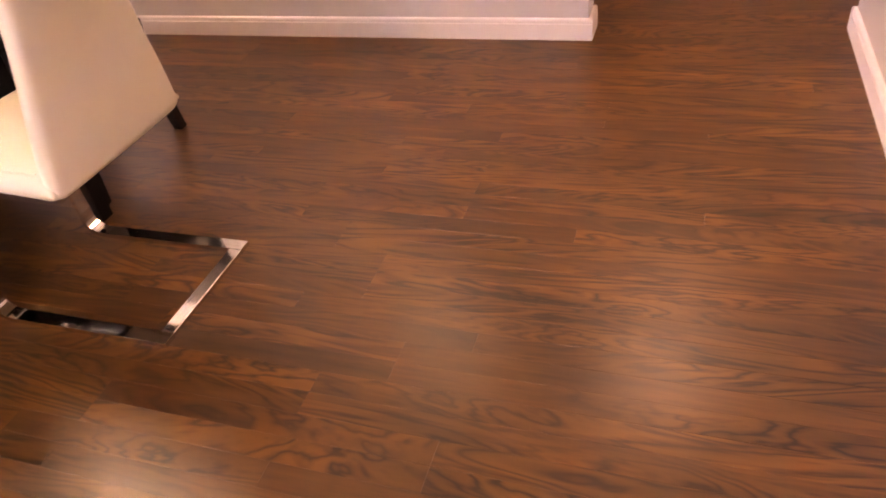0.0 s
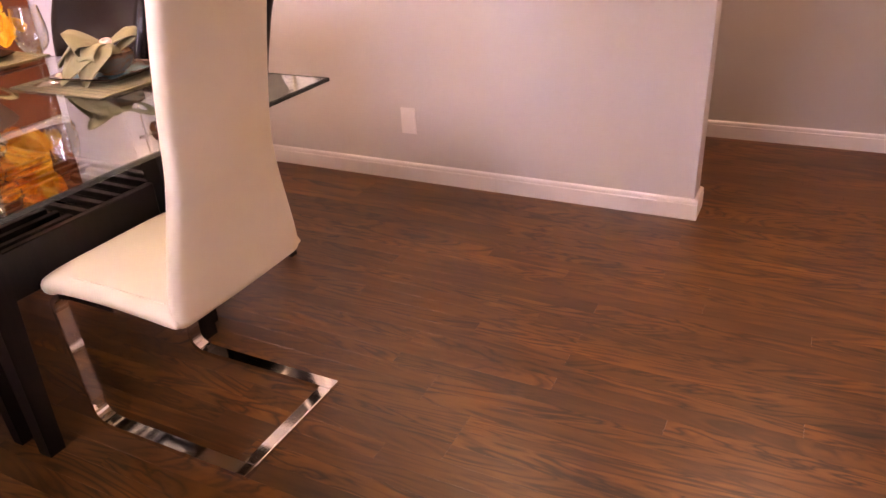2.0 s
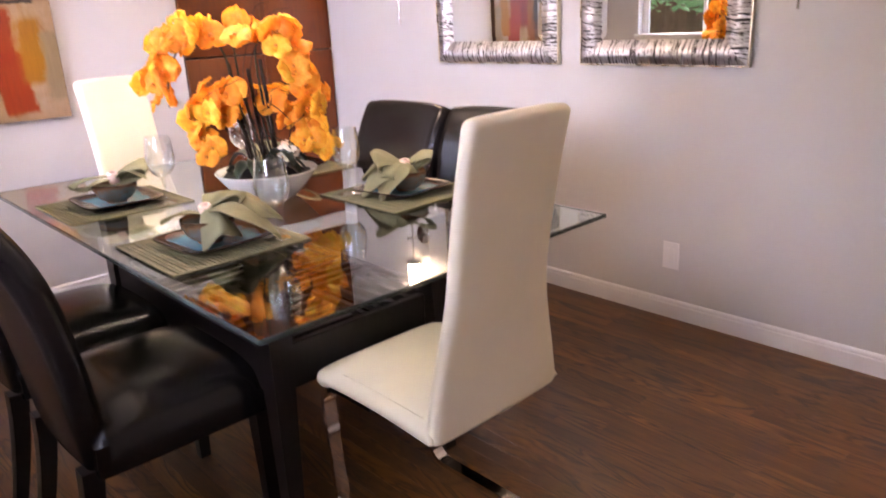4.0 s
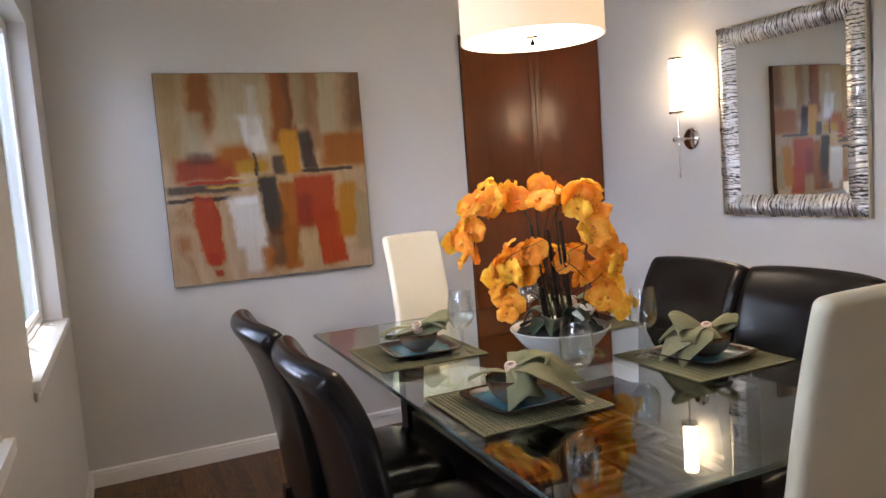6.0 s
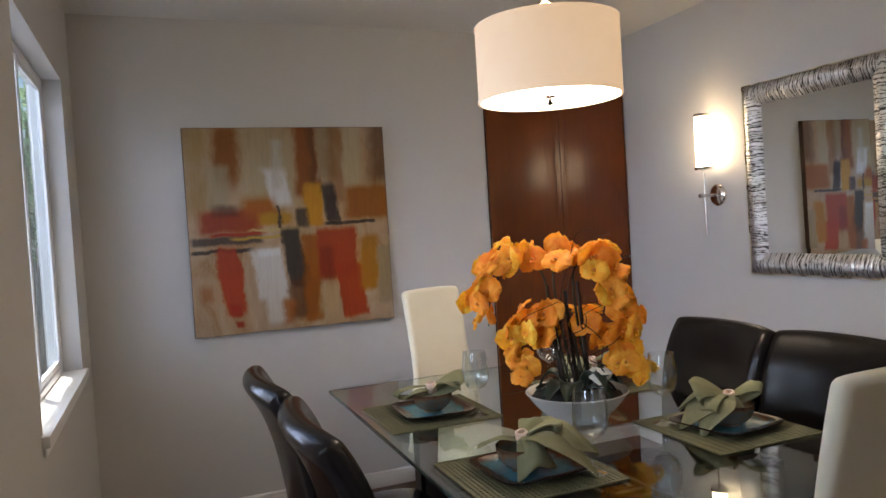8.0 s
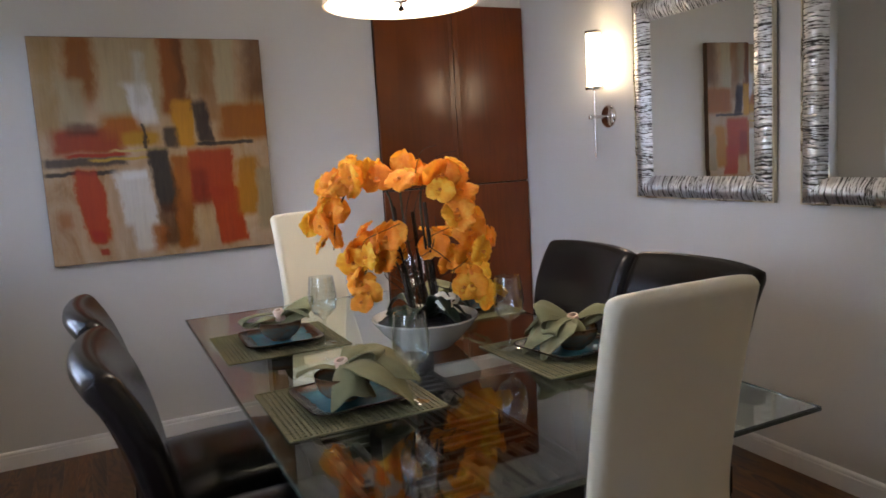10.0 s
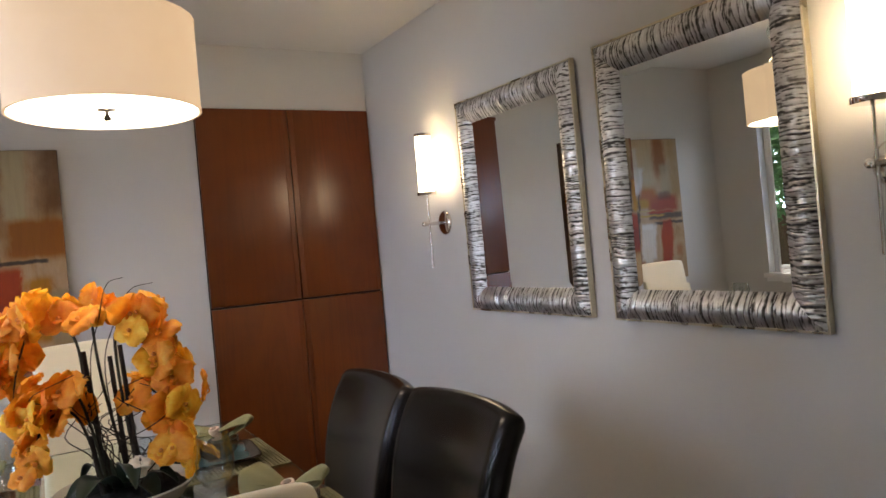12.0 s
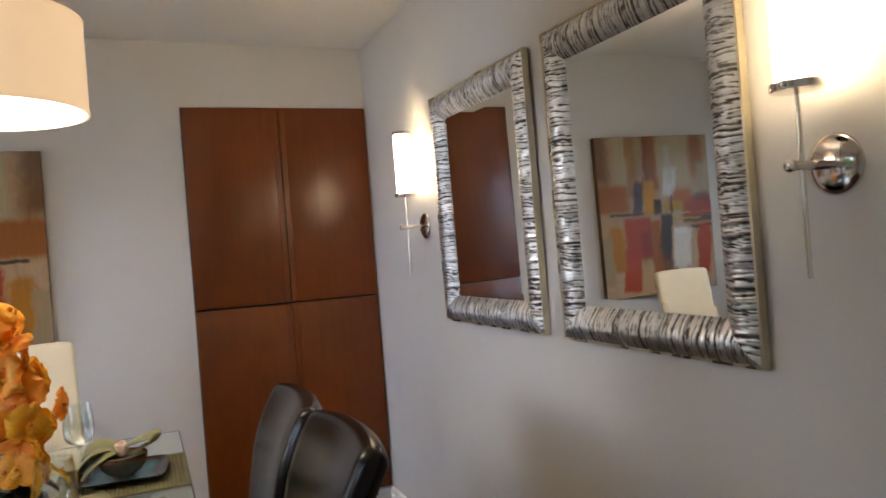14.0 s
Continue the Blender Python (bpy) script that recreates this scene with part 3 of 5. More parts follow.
structure("floor", box(-4.4, 2.72, -0.15, YH1 + 0.12, -0.2, -0.004), M_SUB, "dark stained oak strip floor with satin finish", "floor")

# window wall with two openings
WIN = [(-3.875, -2.785), (-2.215, -0.99)]
WZ0, WZ1 = 0.855, 2.06


def window_wall():
    bm = bmesh.new()
    xs = [X0, WIN[0][0], WIN[0][1], WIN[1][0], WIN[1][1], X1]
    for i in range(5):
        if i % 2 == 0:
            add_box(bm, xs[i], xs[i + 1], Y0 - 0.13, Y0, 0, H)
        else:
            add_box(bm, xs[i], xs[i + 1], Y0 - 0.13, Y0, 0, WZ0)
            add_box(bm, xs[i], xs[i + 1], Y0 - 0.13, Y0, WZ1, H)
    return structure("wall_south", bm, M_WALL, "pale grey painted wall with two deep windows", "wall")


window_wall()


def window(name, x0, x1):
    """A vinyl slider in a deep plastered opening, with a painted sill."""
    w = thing(name, pose((x0 + x1) / 2, Y0, 0), "white vinyl two-pane window in a deep opening", "window", "windows", "structure")
    h = (x1 - x0) / 2
    yg = -0.070
    sill = box(-h - 0.035, h + 0.035, yg - 0.02, 0.022, WZ0 - 0.022, WZ0 + 0.012, 0.006, 2)
    part("window_sill", sill, M_TRIM, w, "white painted sill board")
    part("apron_trim", box(-h - 0.02, h + 0.02, 0.0, 0.010, WZ0 - 0.05, WZ0 - 0.022, 0.004, 1), M_TRIM, w)
    z0, z1 = WZ0 + 0.012, WZ1
    bm = bmesh.new()
    for a in ((-h, -h + 0.030, z0, z1), (h - 0.030, h, z0, z1), (-h + 0.030, h - 0.030, z0, z0 + 0.030), (-h + 0.030, h - 0.030, z1 - 0.030, z1)):
        add_box(bm, a[0], a[1], yg - 0.05, yg, a[2], a[3], 0.004, 1)
    part("window_frame", bm, M_VINYL, w)
    for s, (a, b, y) in enumerate(((-h + 0.030, 0.02, yg - 0.022), (-0.02, h - 0.030, yg - 0.044))):
        bm = bmesh.new()
        t = 0.026
        for q in ((a, a + t, z0 + 0.030, z1 - 0.030), (b - t, b, z0 + 0.030, z1 - 0.030), (a + t, b - t, z0 + 0.030, z0 + 0.030 + t), (a + t, b - t, z1 - 0.030 - t, z1 - 0.030)):
            add_box(bm, q[0], q[1], y, y + 0.02, q[2], q[3], 0.003, 1)
        sash = part("sash", bm, M_VINYL, w)
        pane = part("pane", box(a + t, b - t, y + 0.008, y + 0.012, z0 + 0.030 + t, z1 - 0.030 - t), M_PANE, sash, "clear window glass", None, False)
        pane.visible_shadow = False
    return w


window("window_1", *WIN[0])
window("window_2", *WIN[1])

# baseboards: a flat board with a moulded top edge
BB_H = 0.082
BB = [(0, 0), (-0.015, 0), (-0.015, BB_H - 0.021), (-0.0118, BB_H - 0.018), (-0.0118, BB_H - 0.015), (-0.0135, BB_H - 0.011), (-0.0115, BB_H - 0.004), (-0.005, BB_H), (0, BB_H)]


def baseboard(x0, y0, x1, y1):
    """Along a wall's face, the room on the right hand of the way from start to end."""
    d = Vector((x1 - x0, y1 - y0, 0))
    m = Matrix.Translation((x0, y0, 0)) @ Matrix.Rotation(math.atan2(d.y, d.x), 4, "Z")
    structure("baseboard", prism(BB, d.length, None, m), M_TRIM, "white painted baseboard with a moulded top", "baseboard")


baseboard(X0 + 0.015, Y1, WALL_END + 0.015, Y1)
baseboard(WALL_END, Y1, WALL_END, YH0 + 0.015)
baseboard(X0, Y0, X0, Y1)
baseboard(X1 - 0.015, Y0, X0, Y0)
baseboard(X1, 3.18, X1, Y0)
baseboard(X1 + 1.5, 3.18, X1 - 0.015, 3.18)
baseboard(-3.2, YH1, 0.198, YH1)
baseboard(WALL_END, YH0, -3.2, YH0)


def hall_door():
    d = thing("door_1", pose(0.198, YH1, 0), "white painted door with casing in the hall", "door", "", "structure")
    bm = bmesh.new()
    for a, b in ((0.0, 0.085), (0.895, 0.98)):
        add_box(bm, a, b, -0.022, 0, 0, 2.10, 0.005, 1)
        add_box(bm, a + 0.012, b - 0.03, -0.029, -0.02, 0, 2.085, 0.004, 1)
    add_box(bm, 0.0, 0.98, -0.022, 0, 2.10, 2.185, 0.005, 1)
    part("casing", bm, M_TRIM, d)
    slab = part("door_panel", box(0.087, 0.893, -0.012, -0.003, 0.008, 2.098, 0.002, 1), M_TRIM, d)
    for z0, z1 in ((0.2, 0.95), (1.1, 1.95)):
        part("panel_moulding", box(0.2, 0.78, -0.018, -0.012, z0, z1, 0.005, 1), M_TRIM, slab)
    part("door_handle", lathe([(0, 0), (0.026, 0.002), (0.026, 0.008), (0.01, 0.012), (0.01, 0.04), (0.026, 0.052), (0.024, 0.068), (0, 0.072)], 20), M_NICKEL, slab, "round nickel knob", pose(0.83, -0.012, 0.95, 90))
    return d


hall_door()


# Unseen hall light, placed by the floor sheen and oversized to fill the hall.
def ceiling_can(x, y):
    c = thing("ceiling_light", pose(x, y, H), "unseen round flush light, enlarged to fill the hall", "ceiling light", "hall ceiling lights")
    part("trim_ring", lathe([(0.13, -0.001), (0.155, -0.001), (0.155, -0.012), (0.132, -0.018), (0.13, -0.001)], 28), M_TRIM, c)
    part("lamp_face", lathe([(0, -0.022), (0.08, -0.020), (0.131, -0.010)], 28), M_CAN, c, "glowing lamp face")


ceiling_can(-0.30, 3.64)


# outside: ground, fence, trees
structure("ground", box(-300, 300, -300, 300, -0.42, -0.30), M_GRASS, "lawn and ground reaching to the horizon", "ground")
structure("backdrop", box(-34, 30, -15.2, -15.0, -0.3, 11), M_HAZE, "bright hazy sky beyond the garden", "backdrop")
structure("patio", box(-7.0, 2.5, -3.4, -0.15, -0.30, -0.26, 0.01, 1), M_PATIO, "pale sunlit patio slab outside the windows", "patio")


def fence(x0, x1, y):
    f = thing("fence", pose(0, y, -0.3), "weathered reddish wooden board fence in the garden", "fence")
    n = int((x1 - x0) / 0.15)
    board = mesh_of(box(-0.0748, 0.0748, -0.01, 0.01, 0.04, 1.55, 0.004, 1), "board", M_FENCE, False)
    for i in range(n):
        ob = new("board", board)
        ob.parent = f
        ob.location = (x0 + 0.15 * i, 0, random.uniform(-0.02, 0.02))
    for z in (0.4, 1.35):
        part("rail", box(x0 - 0.07, x1, -0.05, -0.01, z, z + 0.09, 0.004, 1), M_FENCE, f)


fence(-9.0, 1.5, -6.2)


def tree(x, y, height, spread, seed):
    rnd = random.Random(seed)
    t = thing("tree", pose(x, y, -0.3), "leafy green garden tree with forking grey trunk", "tree", "garden trees")
    bm = bmesh.new()
    ends = []
    tube([(0, 0, 0), (0.03, 0.02, height * 0.2), (-0.02, 0.04, height * 0.4)], 0.13, 0.09, 10, 6, bm)
    for k in range(7):
        a = k * 0.9 + rnd.uniform(-0.3, 0.3)
        r = spread * rnd.uniform(0.45, 0.9)
        z = height * rnd.uniform(0.55, 0.95)
        end = Vector((r * math.cos(a), r * math.sin(a), z))
        tube([(-0.02, 0.04, height * rnd.uniform(0.25, 0.38)), tuple(end * 0.5 + Vector((0, 0, height * 0.16))), tuple(end)], 0.06, 0.012, 7, 6, bm)
        ends.append(end)
    part("trunk", bm, M_BARK, t)
    vs, fs = [], []
    for k in range(4600):
        e = rnd.choice(ends)
        c = e * rnd.uniform(0.55, 1.1) + Vector([rnd.gauss(0, spread * 0.17) for _ in range(3)])
        if c.z < height * 0.38:
            continue
        q = Euler([rnd.uniform(-0.9, 0.9), rnd.uniform(-0.9, 0.9), rnd.uniform(0, 6.3)]).to_matrix()
        s = rnd.uniform(0.06, 0.12)
        i = len(vs)
        for p in ((-1, 0, 0), (0, -0.45, 0.12), (1, 0, -0.15), (0, 0.45, 0.12)):
            vs.append(c + q @ (Vector(p) * s))
        fs += [(i, i + 1, i + 2), (i, i + 2, i + 3)]
    me = bpy.data.meshes.new("crown")
    me.from_pydata([tuple(v) for v in vs], [], fs)
    me.materials.append(M_TREE_LEAF)
    ob = new("crown", me)
    ob.parent = t
    tagged(ob, kind="stuff")


tree(-4.9, -3.9, 3.6, 1.5, 3)
tree(-2.7, -5.0, 4.2, 1.9, 5)
tree(-7.2, -4.4, 4.4, 2.0, 8)
# placed here to shade window_2 and dim the daylight through it
tree(-1.3, -3.1, 3.4, 1.5, 12)
tree(-11.5, -1.25, 4.0, 1.7, 15)
tree(-15.0, -2.2, 4.8, 2.2, 18)


# ---- fixtures on the walls ----
def cabinet():
    c = thing("built_in_cabinet", pose(X0, 0, 0), "tall built-in cherry-stained cabinet with four flat doors", "cabinet")
    y0, y1 = 2.128, 3.06
    part("frame", box(0.0, 0.006, y0, y1, BB_H + 0.006, 2.118, 0.002, 1), M_DOOR_GAP_SHADE, c, "frame behind the doors, coloured dark as shade in the gaps")
    ym = 2.597
    for a, b, z0, z1 in ((y0 + 0.004, ym - 0.002, 1.123, 2.114), (ym + 0.002, y1 - 0.003, 1.123, 2.114), (y0 + 0.004, ym - 0.002, BB_H + 0.01, 1.113), (ym + 0.002, y1 - 0.003, BB_H + 0.01, 1.113)):
        d = part("door", box(0.006, 0.024, a, b, z0, z1, 0.003, 2), M_CHERRY, c)
        part("edge_stile", box(0.024, 0.0256, b - 0.028 if a < 2.3 else a, b if a < 2.3 else a + 0.028, z0 + 0.003, z1 - 0.003, 0.0008, 1), M_CHERRY, d)
    return c


cabinet()


def painting():
    p = thing("painting", pose(X0 + 0.003, 1.018, 1.405), "unframed square abstract canvas in red, ochre and black", "painting")
    part("canvas", box(0, 0.034, -0.5, 0.5, -0.505, 0.505, 0.003, 2), M_CANVAS, p)
    for y0, y1, z0, z1 in ((-0.5015, -0.5, -0.505, 0.505), (0.5, 0.5015, -0.505, 0.505), (-0.5015, 0.5015, -0.5065, -0.505), (-0.5015, 0.5015, 0.505, 0.5065)):
        part("canvas_edge", box(0, 0.031, y0, y1, z0, z1), M_CANVAS_EDGE, p, "folded brown canvas edge", None, False)


painting()


def mirror(x0, x1, z0, z1, seed):
    """A bevelled mirror in a wide, convex frame of silvered ridges."""
    rnd = random.Random(seed)
    cx, cz, w, h = (x0 + x1) / 2, (z0 + z1) / 2, (x1 - x0) / 2, (z1 - z0) / 2
    t = thing("wall_mirror", pose(cx, Y1 - 0.0100, cz, 0.6, 0, 0.6), "wall mirror with a wide antique silver ridged frame", "mirror", "wall mirrors")
    fw, depth = 0.100, 0.034
    for name, ang, half, other in (("frame_side", 0, w, h), ("frame_side", 180, w, h), ("frame_side", 90, h, w), ("frame_side", 270, h, w)):
        bm = bmesh.new()
        layer = bm.verts.layers.float.new("ridge_tone")
        n, k = int(half * 2 / 0.0034), 8
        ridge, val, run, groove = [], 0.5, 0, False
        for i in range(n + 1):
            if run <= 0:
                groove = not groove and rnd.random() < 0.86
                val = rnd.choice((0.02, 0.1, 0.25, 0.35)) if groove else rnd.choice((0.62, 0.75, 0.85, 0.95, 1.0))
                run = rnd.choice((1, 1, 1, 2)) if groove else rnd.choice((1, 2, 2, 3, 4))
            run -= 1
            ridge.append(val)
        rows = []
        for i in range(n + 1):
            u = -half + 2 * half * i / n
            row = []
            for j in range(k + 1):
                s = j / k
                se = min(s, (half - abs(u)) / fw)
                jit = int(round(i + 3.0 * noise.noise(Vector((i * 0.07, s * 2.4, seed * 3.7)))))
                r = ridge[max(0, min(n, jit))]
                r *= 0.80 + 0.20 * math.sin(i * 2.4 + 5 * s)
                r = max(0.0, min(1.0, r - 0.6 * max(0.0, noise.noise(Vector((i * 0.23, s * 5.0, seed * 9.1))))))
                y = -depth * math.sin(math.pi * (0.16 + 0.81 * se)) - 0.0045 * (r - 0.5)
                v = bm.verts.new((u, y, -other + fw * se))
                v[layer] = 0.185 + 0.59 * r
                row.append(v)
            rows.append(row)
        for a, b in zip(rows, rows[1:]):
            for j in range(k):
                bm.faces.new((a[j], b[j], b[j + 1], a[j + 1]))
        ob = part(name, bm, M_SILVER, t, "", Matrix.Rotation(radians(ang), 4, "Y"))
    bm = bmesh.new()
    for a in ((-w - 0.004, w + 0.004, -h - 0.004, -h + 0.002), (-w - 0.004, w + 0.004, h - 0.002, h + 0.004), (-w - 0.004, -w + 0.002, -h + 0.002, h - 0.002), (w - 0.002, w + 0.004, -h + 0.002, h - 0.002)):
        add_box(bm, a[0], a[1], -0.022, -0.001, a[2], a[3])
    part("outer_edge", bm, M_GILT, t, "thin champagne metal edge", None, False)
    iw, ih, bev = w - fw + 0.004, h - fw + 0.004, 0.024
    bm = bmesh.new()
    a = [bm.verts.new((x, -0.0065, z)) for x, z in ((-iw, -ih), (iw, -ih), (iw, ih), (-iw, ih))]
    b = [bm.verts.new((x, -0.0070, z)) for x, z in ((-iw + bev, -ih + bev), (iw - bev, -ih + bev), (iw - bev, ih - bev), (-iw + bev, ih - bev))]
    c = [bm.verts.new((x, -0.001, z)) for x, z in ((-iw, -ih), (iw, -ih), (iw, ih), (-iw, ih))]
    bm.faces.new(b)
    for i in range(4):
        bm.faces.new((a[i], a[(i + 1) % 4], b[(i + 1) % 4], b[i]))
        bm.faces.new((c[i], c[(i + 1) % 4], a[(i + 1) % 4], a[i]))
    bm.faces.new(c[::-1])
    part("mirror_glass", bm, M_MIRROR, t, "silvered glass with bevelled edge", None, False)


mirror(-3.243, -2.490, 1.052, 1.943, 1)
mirror(-2.361, -1.638, 1.052, 1.943, 2)


def sconce(x):
    s = thing("wall_sconce", pose(x, Y1, 1.442), "lit tubular wall sconce with opal shade and nickel arm", "wall lamp", "wall sconces")
    part("back_plate", lathe([(0, 0), (0.057, 0), (0.057, 0.004), (0.054, 0.008), (0.046, 0.0125), (0.034, 0.0165), (0.018, 0.019), (0, 0.020)], 40), M_NICKEL, s, "", pose(0, -0.0005, 0, 90))
    part("arm", tube([(0, -0.010, 0), (0, -0.105, 0)], 0.0085, 0.0085, 18), M_NICKEL, s)
    part("arm_end", lathe([(0, 0), (0.0105, 0.001), (0.0115, 0.004), (0.0115, 0.012), (0.009, 0.014), (0, 0.0145)], 20), M_NICKEL, s, "", pose(0, -0.105, 0, 90))
    part("rod", lathe([(0, -0.2), (0.0045, -0.199), (0.0045, 0.132), (0, 0.132)], 14), M_NICKEL, s, "slim vertical rod", pose(0, -0.085, 0))
    cup = part("cup", lathe([(0, 0.131), (0.044, 0.131), (0.045, 0.133), (0.045, 0.145), (0.043, 0.147), (0, 0.147)], 36), M_NICKEL, s, "", pose(0, -0.085, 0))
    part("shade", lathe([(0.033, 0.147), (0.0355, 0.149), (0.0355, 0.405), (0.033, 0.408), (0.031, 0.405), (0.031, 0.15)], 36), M_SCONCE, s, "glowing opal glass tube", pose(0, -0.085, 0))
    part("top_ring", lathe([(0.0355, 0.400), (0.0380, 0.401), (0.0380, 0.414), (0.0355, 0.415), (0.0355, 0.400)], 36), M_NICKEL, s, "", pose(0, -0.085, 0))


sconce(-3.475)
sconce(-1.458)


def outlet(x, z):
    o = thing("wall_outlet", pose(x, Y1, z), "plain white rectangular outlet plate on the wall", "outlet")
    part("cover_plate", box(-0.036, 0.036, -0.006, 0, -0.058, 0.058, 0.003, 2), M_PLATE_WHITE, o)
    part("face", box(-0.0165, 0.0165, -0.0078, -0.006, -0.0335, 0.0335, 0.0012, 2), M_PLATE_WHITE, o)
    for z0 in (-0.048, 0.048):
        part("screw", lathe([(0, 0), (0.003, 0), (0.0025, 0.0012), (0, 0.0015)], 12), M_PLATE_WHITE, o, "", pose(0, -0.006, z0, 90))



outlet(-1.906, 0.275)


def pendant(x, y):
    p = thing("pendant_lamp", pose(x, y, 0), "lit cream drum pendant on a stem of glass balls", "pendant lamp")
    r, z0, z1 = 0.229, 1.755, 1.986
    part("shade", lathe([(r, z0), (r, z1), (r - 0.004, z1), (r - 0.004, z0), (r, z0)], 72), M_SHADE, p, "glowing cream linen drum")
    for z in (z0, z1):
        part("shade_rim", lathe([(r + 0.0015, z - 0.004), (r + 0.0015, z + 0.004), (r - 0.0055, z + 0.004), (r - 0.0055, z - 0.004), (r + 0.0015, z - 0.004)], 72), M_SHADE, p)
    part("diffuser", lathe([(0, z0 + 0.010), (r - 0.006, z0 + 0.010), (r - 0.006, z0 + 0.013), (0, z0 + 0.013)], 60), M_DIFFUSER, p, "glowing white diffuser disc")
    part("finial", lathe([(0, -0.026), (0.006, -0.026), (0.010, -0.020), (0.005, -0.014), (0.004, -0.006), (0.022, -0.002), (0.022, 0.002), (0, 0.003)], 24), M_NICKEL, p, "", pose(0, 0, z0 + 0.008) @ Matrix.Scale(1.15, 4))
    bm = bmesh.new()
    for a in (0, 120, 240):
        d = Vector((math.cos(radians(a)), math.sin(radians(a)), 0))
        tube([(0, 0, z1 - 0.012), tuple(d * (r - 0.004) + Vector((0, 0, z1 - 0.004)))], 0.003, 0.003, 8, 1, bm)
    part("spider", bm, M_NICKEL, p)
    z = z1 - 0.01
    for i, rb in enumerate((0.040, 0.026, 0.040, 0.026, 0.036)):
        part("glass_ball", lathe([(rb * math.sin(a), rb * (1 - math.cos(a))) for a in (math.pi * k / 14 for k in range(15))], 26), M_GLASS, p, "clear glass ball", pose(0, 0, z + 0.006))
        part("collar", lathe([(0, 0), (0.012, 0), (0.014, 0.003), (0.012, 0.006), (0, 0.006)], 18), M_NICKEL, p, "", pose(0, 0, z))
        z += 2 * rb + 0.006
    part("stem", lathe([(0, z), (0.006, z), (0.006, H - 0.02), (0, H - 0.02)], 14), M_NICKEL, p)
    part("canopy", lathe([(0, H - 0.024), (0.05, H - 0.022), (0.065, H - 0.012), (0.068, H), (0, H)], 36), M_NICKEL, p)
    d = bpy.data.lights.new("bulb", "POINT")
    d.energy, d.color, d.shadow_soft_size = 4, (1.0, 0.80, 0.55), 0.05
    b = new("bulb", d)
    b.location = (x, y, 1.93)


pendant(-2.585, 1.579)


# ---- dining table ----
TX0, TX1, TY0, TY1, TZ = -3.322, -1.508, 0.957, 1.988, 0.757


def dining_table():
    t = thing("dining_table", pose(0, 0, 0), "glass-topped dining table on a dark espresso wooden base", "table")
    top = part("tabletop", box(TX0 + 0.004, TX1 - 0.004, TY0 + 0.004, TY1 - 0.004, TZ - 0.011, TZ), M_TABLE_GLASS, t, "thick clear glass with bevelled edge", None, False)
    for a in ((TX0, TX1, TY0, TY0 + 0.004), (TX0, TX1, TY1 - 0.004, TY1), (TX0, TX0 + 0.004, TY0 + 0.004, TY1 - 0.004), (TX1 - 0.004, TX1, TY0 + 0.004, TY1 - 0.004)):
        part("polished_edge", box(*a, TZ - 0.0105, TZ - 0.0005, 0.001, 1), M_GLASS_EDGE, top, "pale green ground glass edge")
    bx0, bx1, by0, by1 = -2.955, -1.880, 1.168, 1.755
    for x, y in ((bx0, by0), (bx1, by0), (bx0, by1), (bx1, by1)):
        sx, sy = (1 if x == bx0 else -1), (1 if y == by0 else -1)
        bm = bmesh.new()
        n = 8
        rings = []
        for i in range(n + 1):
            f = i / n
            w = 0.042 + 0.034 * f ** 1.4
            z = f * (TZ - 0.016)
            rings.append([bm.verts.new((x + sx * a * w, y + sy * b * w, z)) for a, b in ((0, 0), (1, 0), (1, 1), (0, 1))])
        for a, b in zip(rings, rings[1:]):
            for k in range(4):
                bm.faces.new((a[k], a[(k + 1) % 4], b[(k + 1) % 4], b[k]))
        bm.faces.new(rings[0][::-1])
        bm.faces.new(rings[-1])
        leg = part("leg", bm, M_ESPRESSO, t, "tapered dark wooden leg", None, False)
        part("bumper", lathe([(0, 0), (0.012, 0), (0.012, 0.003), (0, 0.004)], 16), M_RUBBER, leg, "", pose(x + sx * 0.03, y + sy * 0.03, TZ - 0.016))
    for y in (by0 + 0.012, by1 - 0.034):
        part("apron", box(bx0 + 0.07, bx1 - 0.07, y, y + 0.022, 0.40, 0.522, 0.003, 1), M_ESPRESSO, t)
    for x in (bx0 + 0.028, bx1 - 0.050):
        part("apron", box(x, x + 0.022, by0 + 0.07, by1 - 0.07, 0.40, 0.522, 0.003, 1), M_ESPRESSO, t)
    # the shelf: eight squares of slats, laid crosswise in turn
    gx0, gx1, gy0, gy1 = bx0 + 0.052, bx1 - 0.052, by0 + 0.036, by1 - 0.036
    for i in range(4):
        for k in range(2):
            ax0, ax1 = gx0 + (gx1 - gx0) * i / 4, gx0 + (gx1 - gx0) * (i + 1) / 4
            ay0, ay1 = gy0 + (gy1 - gy0) * k / 2, gy0 + (gy1 - gy0) * (k + 1) / 2
            for q in range(5):
                f = (q + 0.5) / 5
                if (i + k) % 2:
                    c = ax0 + (ax1 - ax0) * f
                    bm = box(c - 0.010, c + 0.010, ay0 + 0.001, ay1 - 0.001, 0.503, 0.520, 0.002, 1)
                else:
                    c = ay0 + (ay1 - ay0) * f
                    bm = box(ax0 + 0.001, ax1 - 0.001, c - 0.010, c + 0.010, 0.503, 0.520, 0.002, 1)
                part("slat", bm, M_ESPRESSO, t)
    for i in (1, 2, 3):
        x = gx0 + (gx1 - gx0) * i / 4
        part("cross_rail", box(x - 0.012, x + 0.012, gy0, gy1, 0.478, 0.502, 0.002, 1), M_ESPRESSO, t)
    part("centre_rail", box(bx0 + 0.036, bx1 - 0.036, (by0 + by1) / 2 - 0.013, (by0 + by1) / 2 + 0.013, 0.452, 0.477, 0.003, 1), M_ESPRESSO, t)


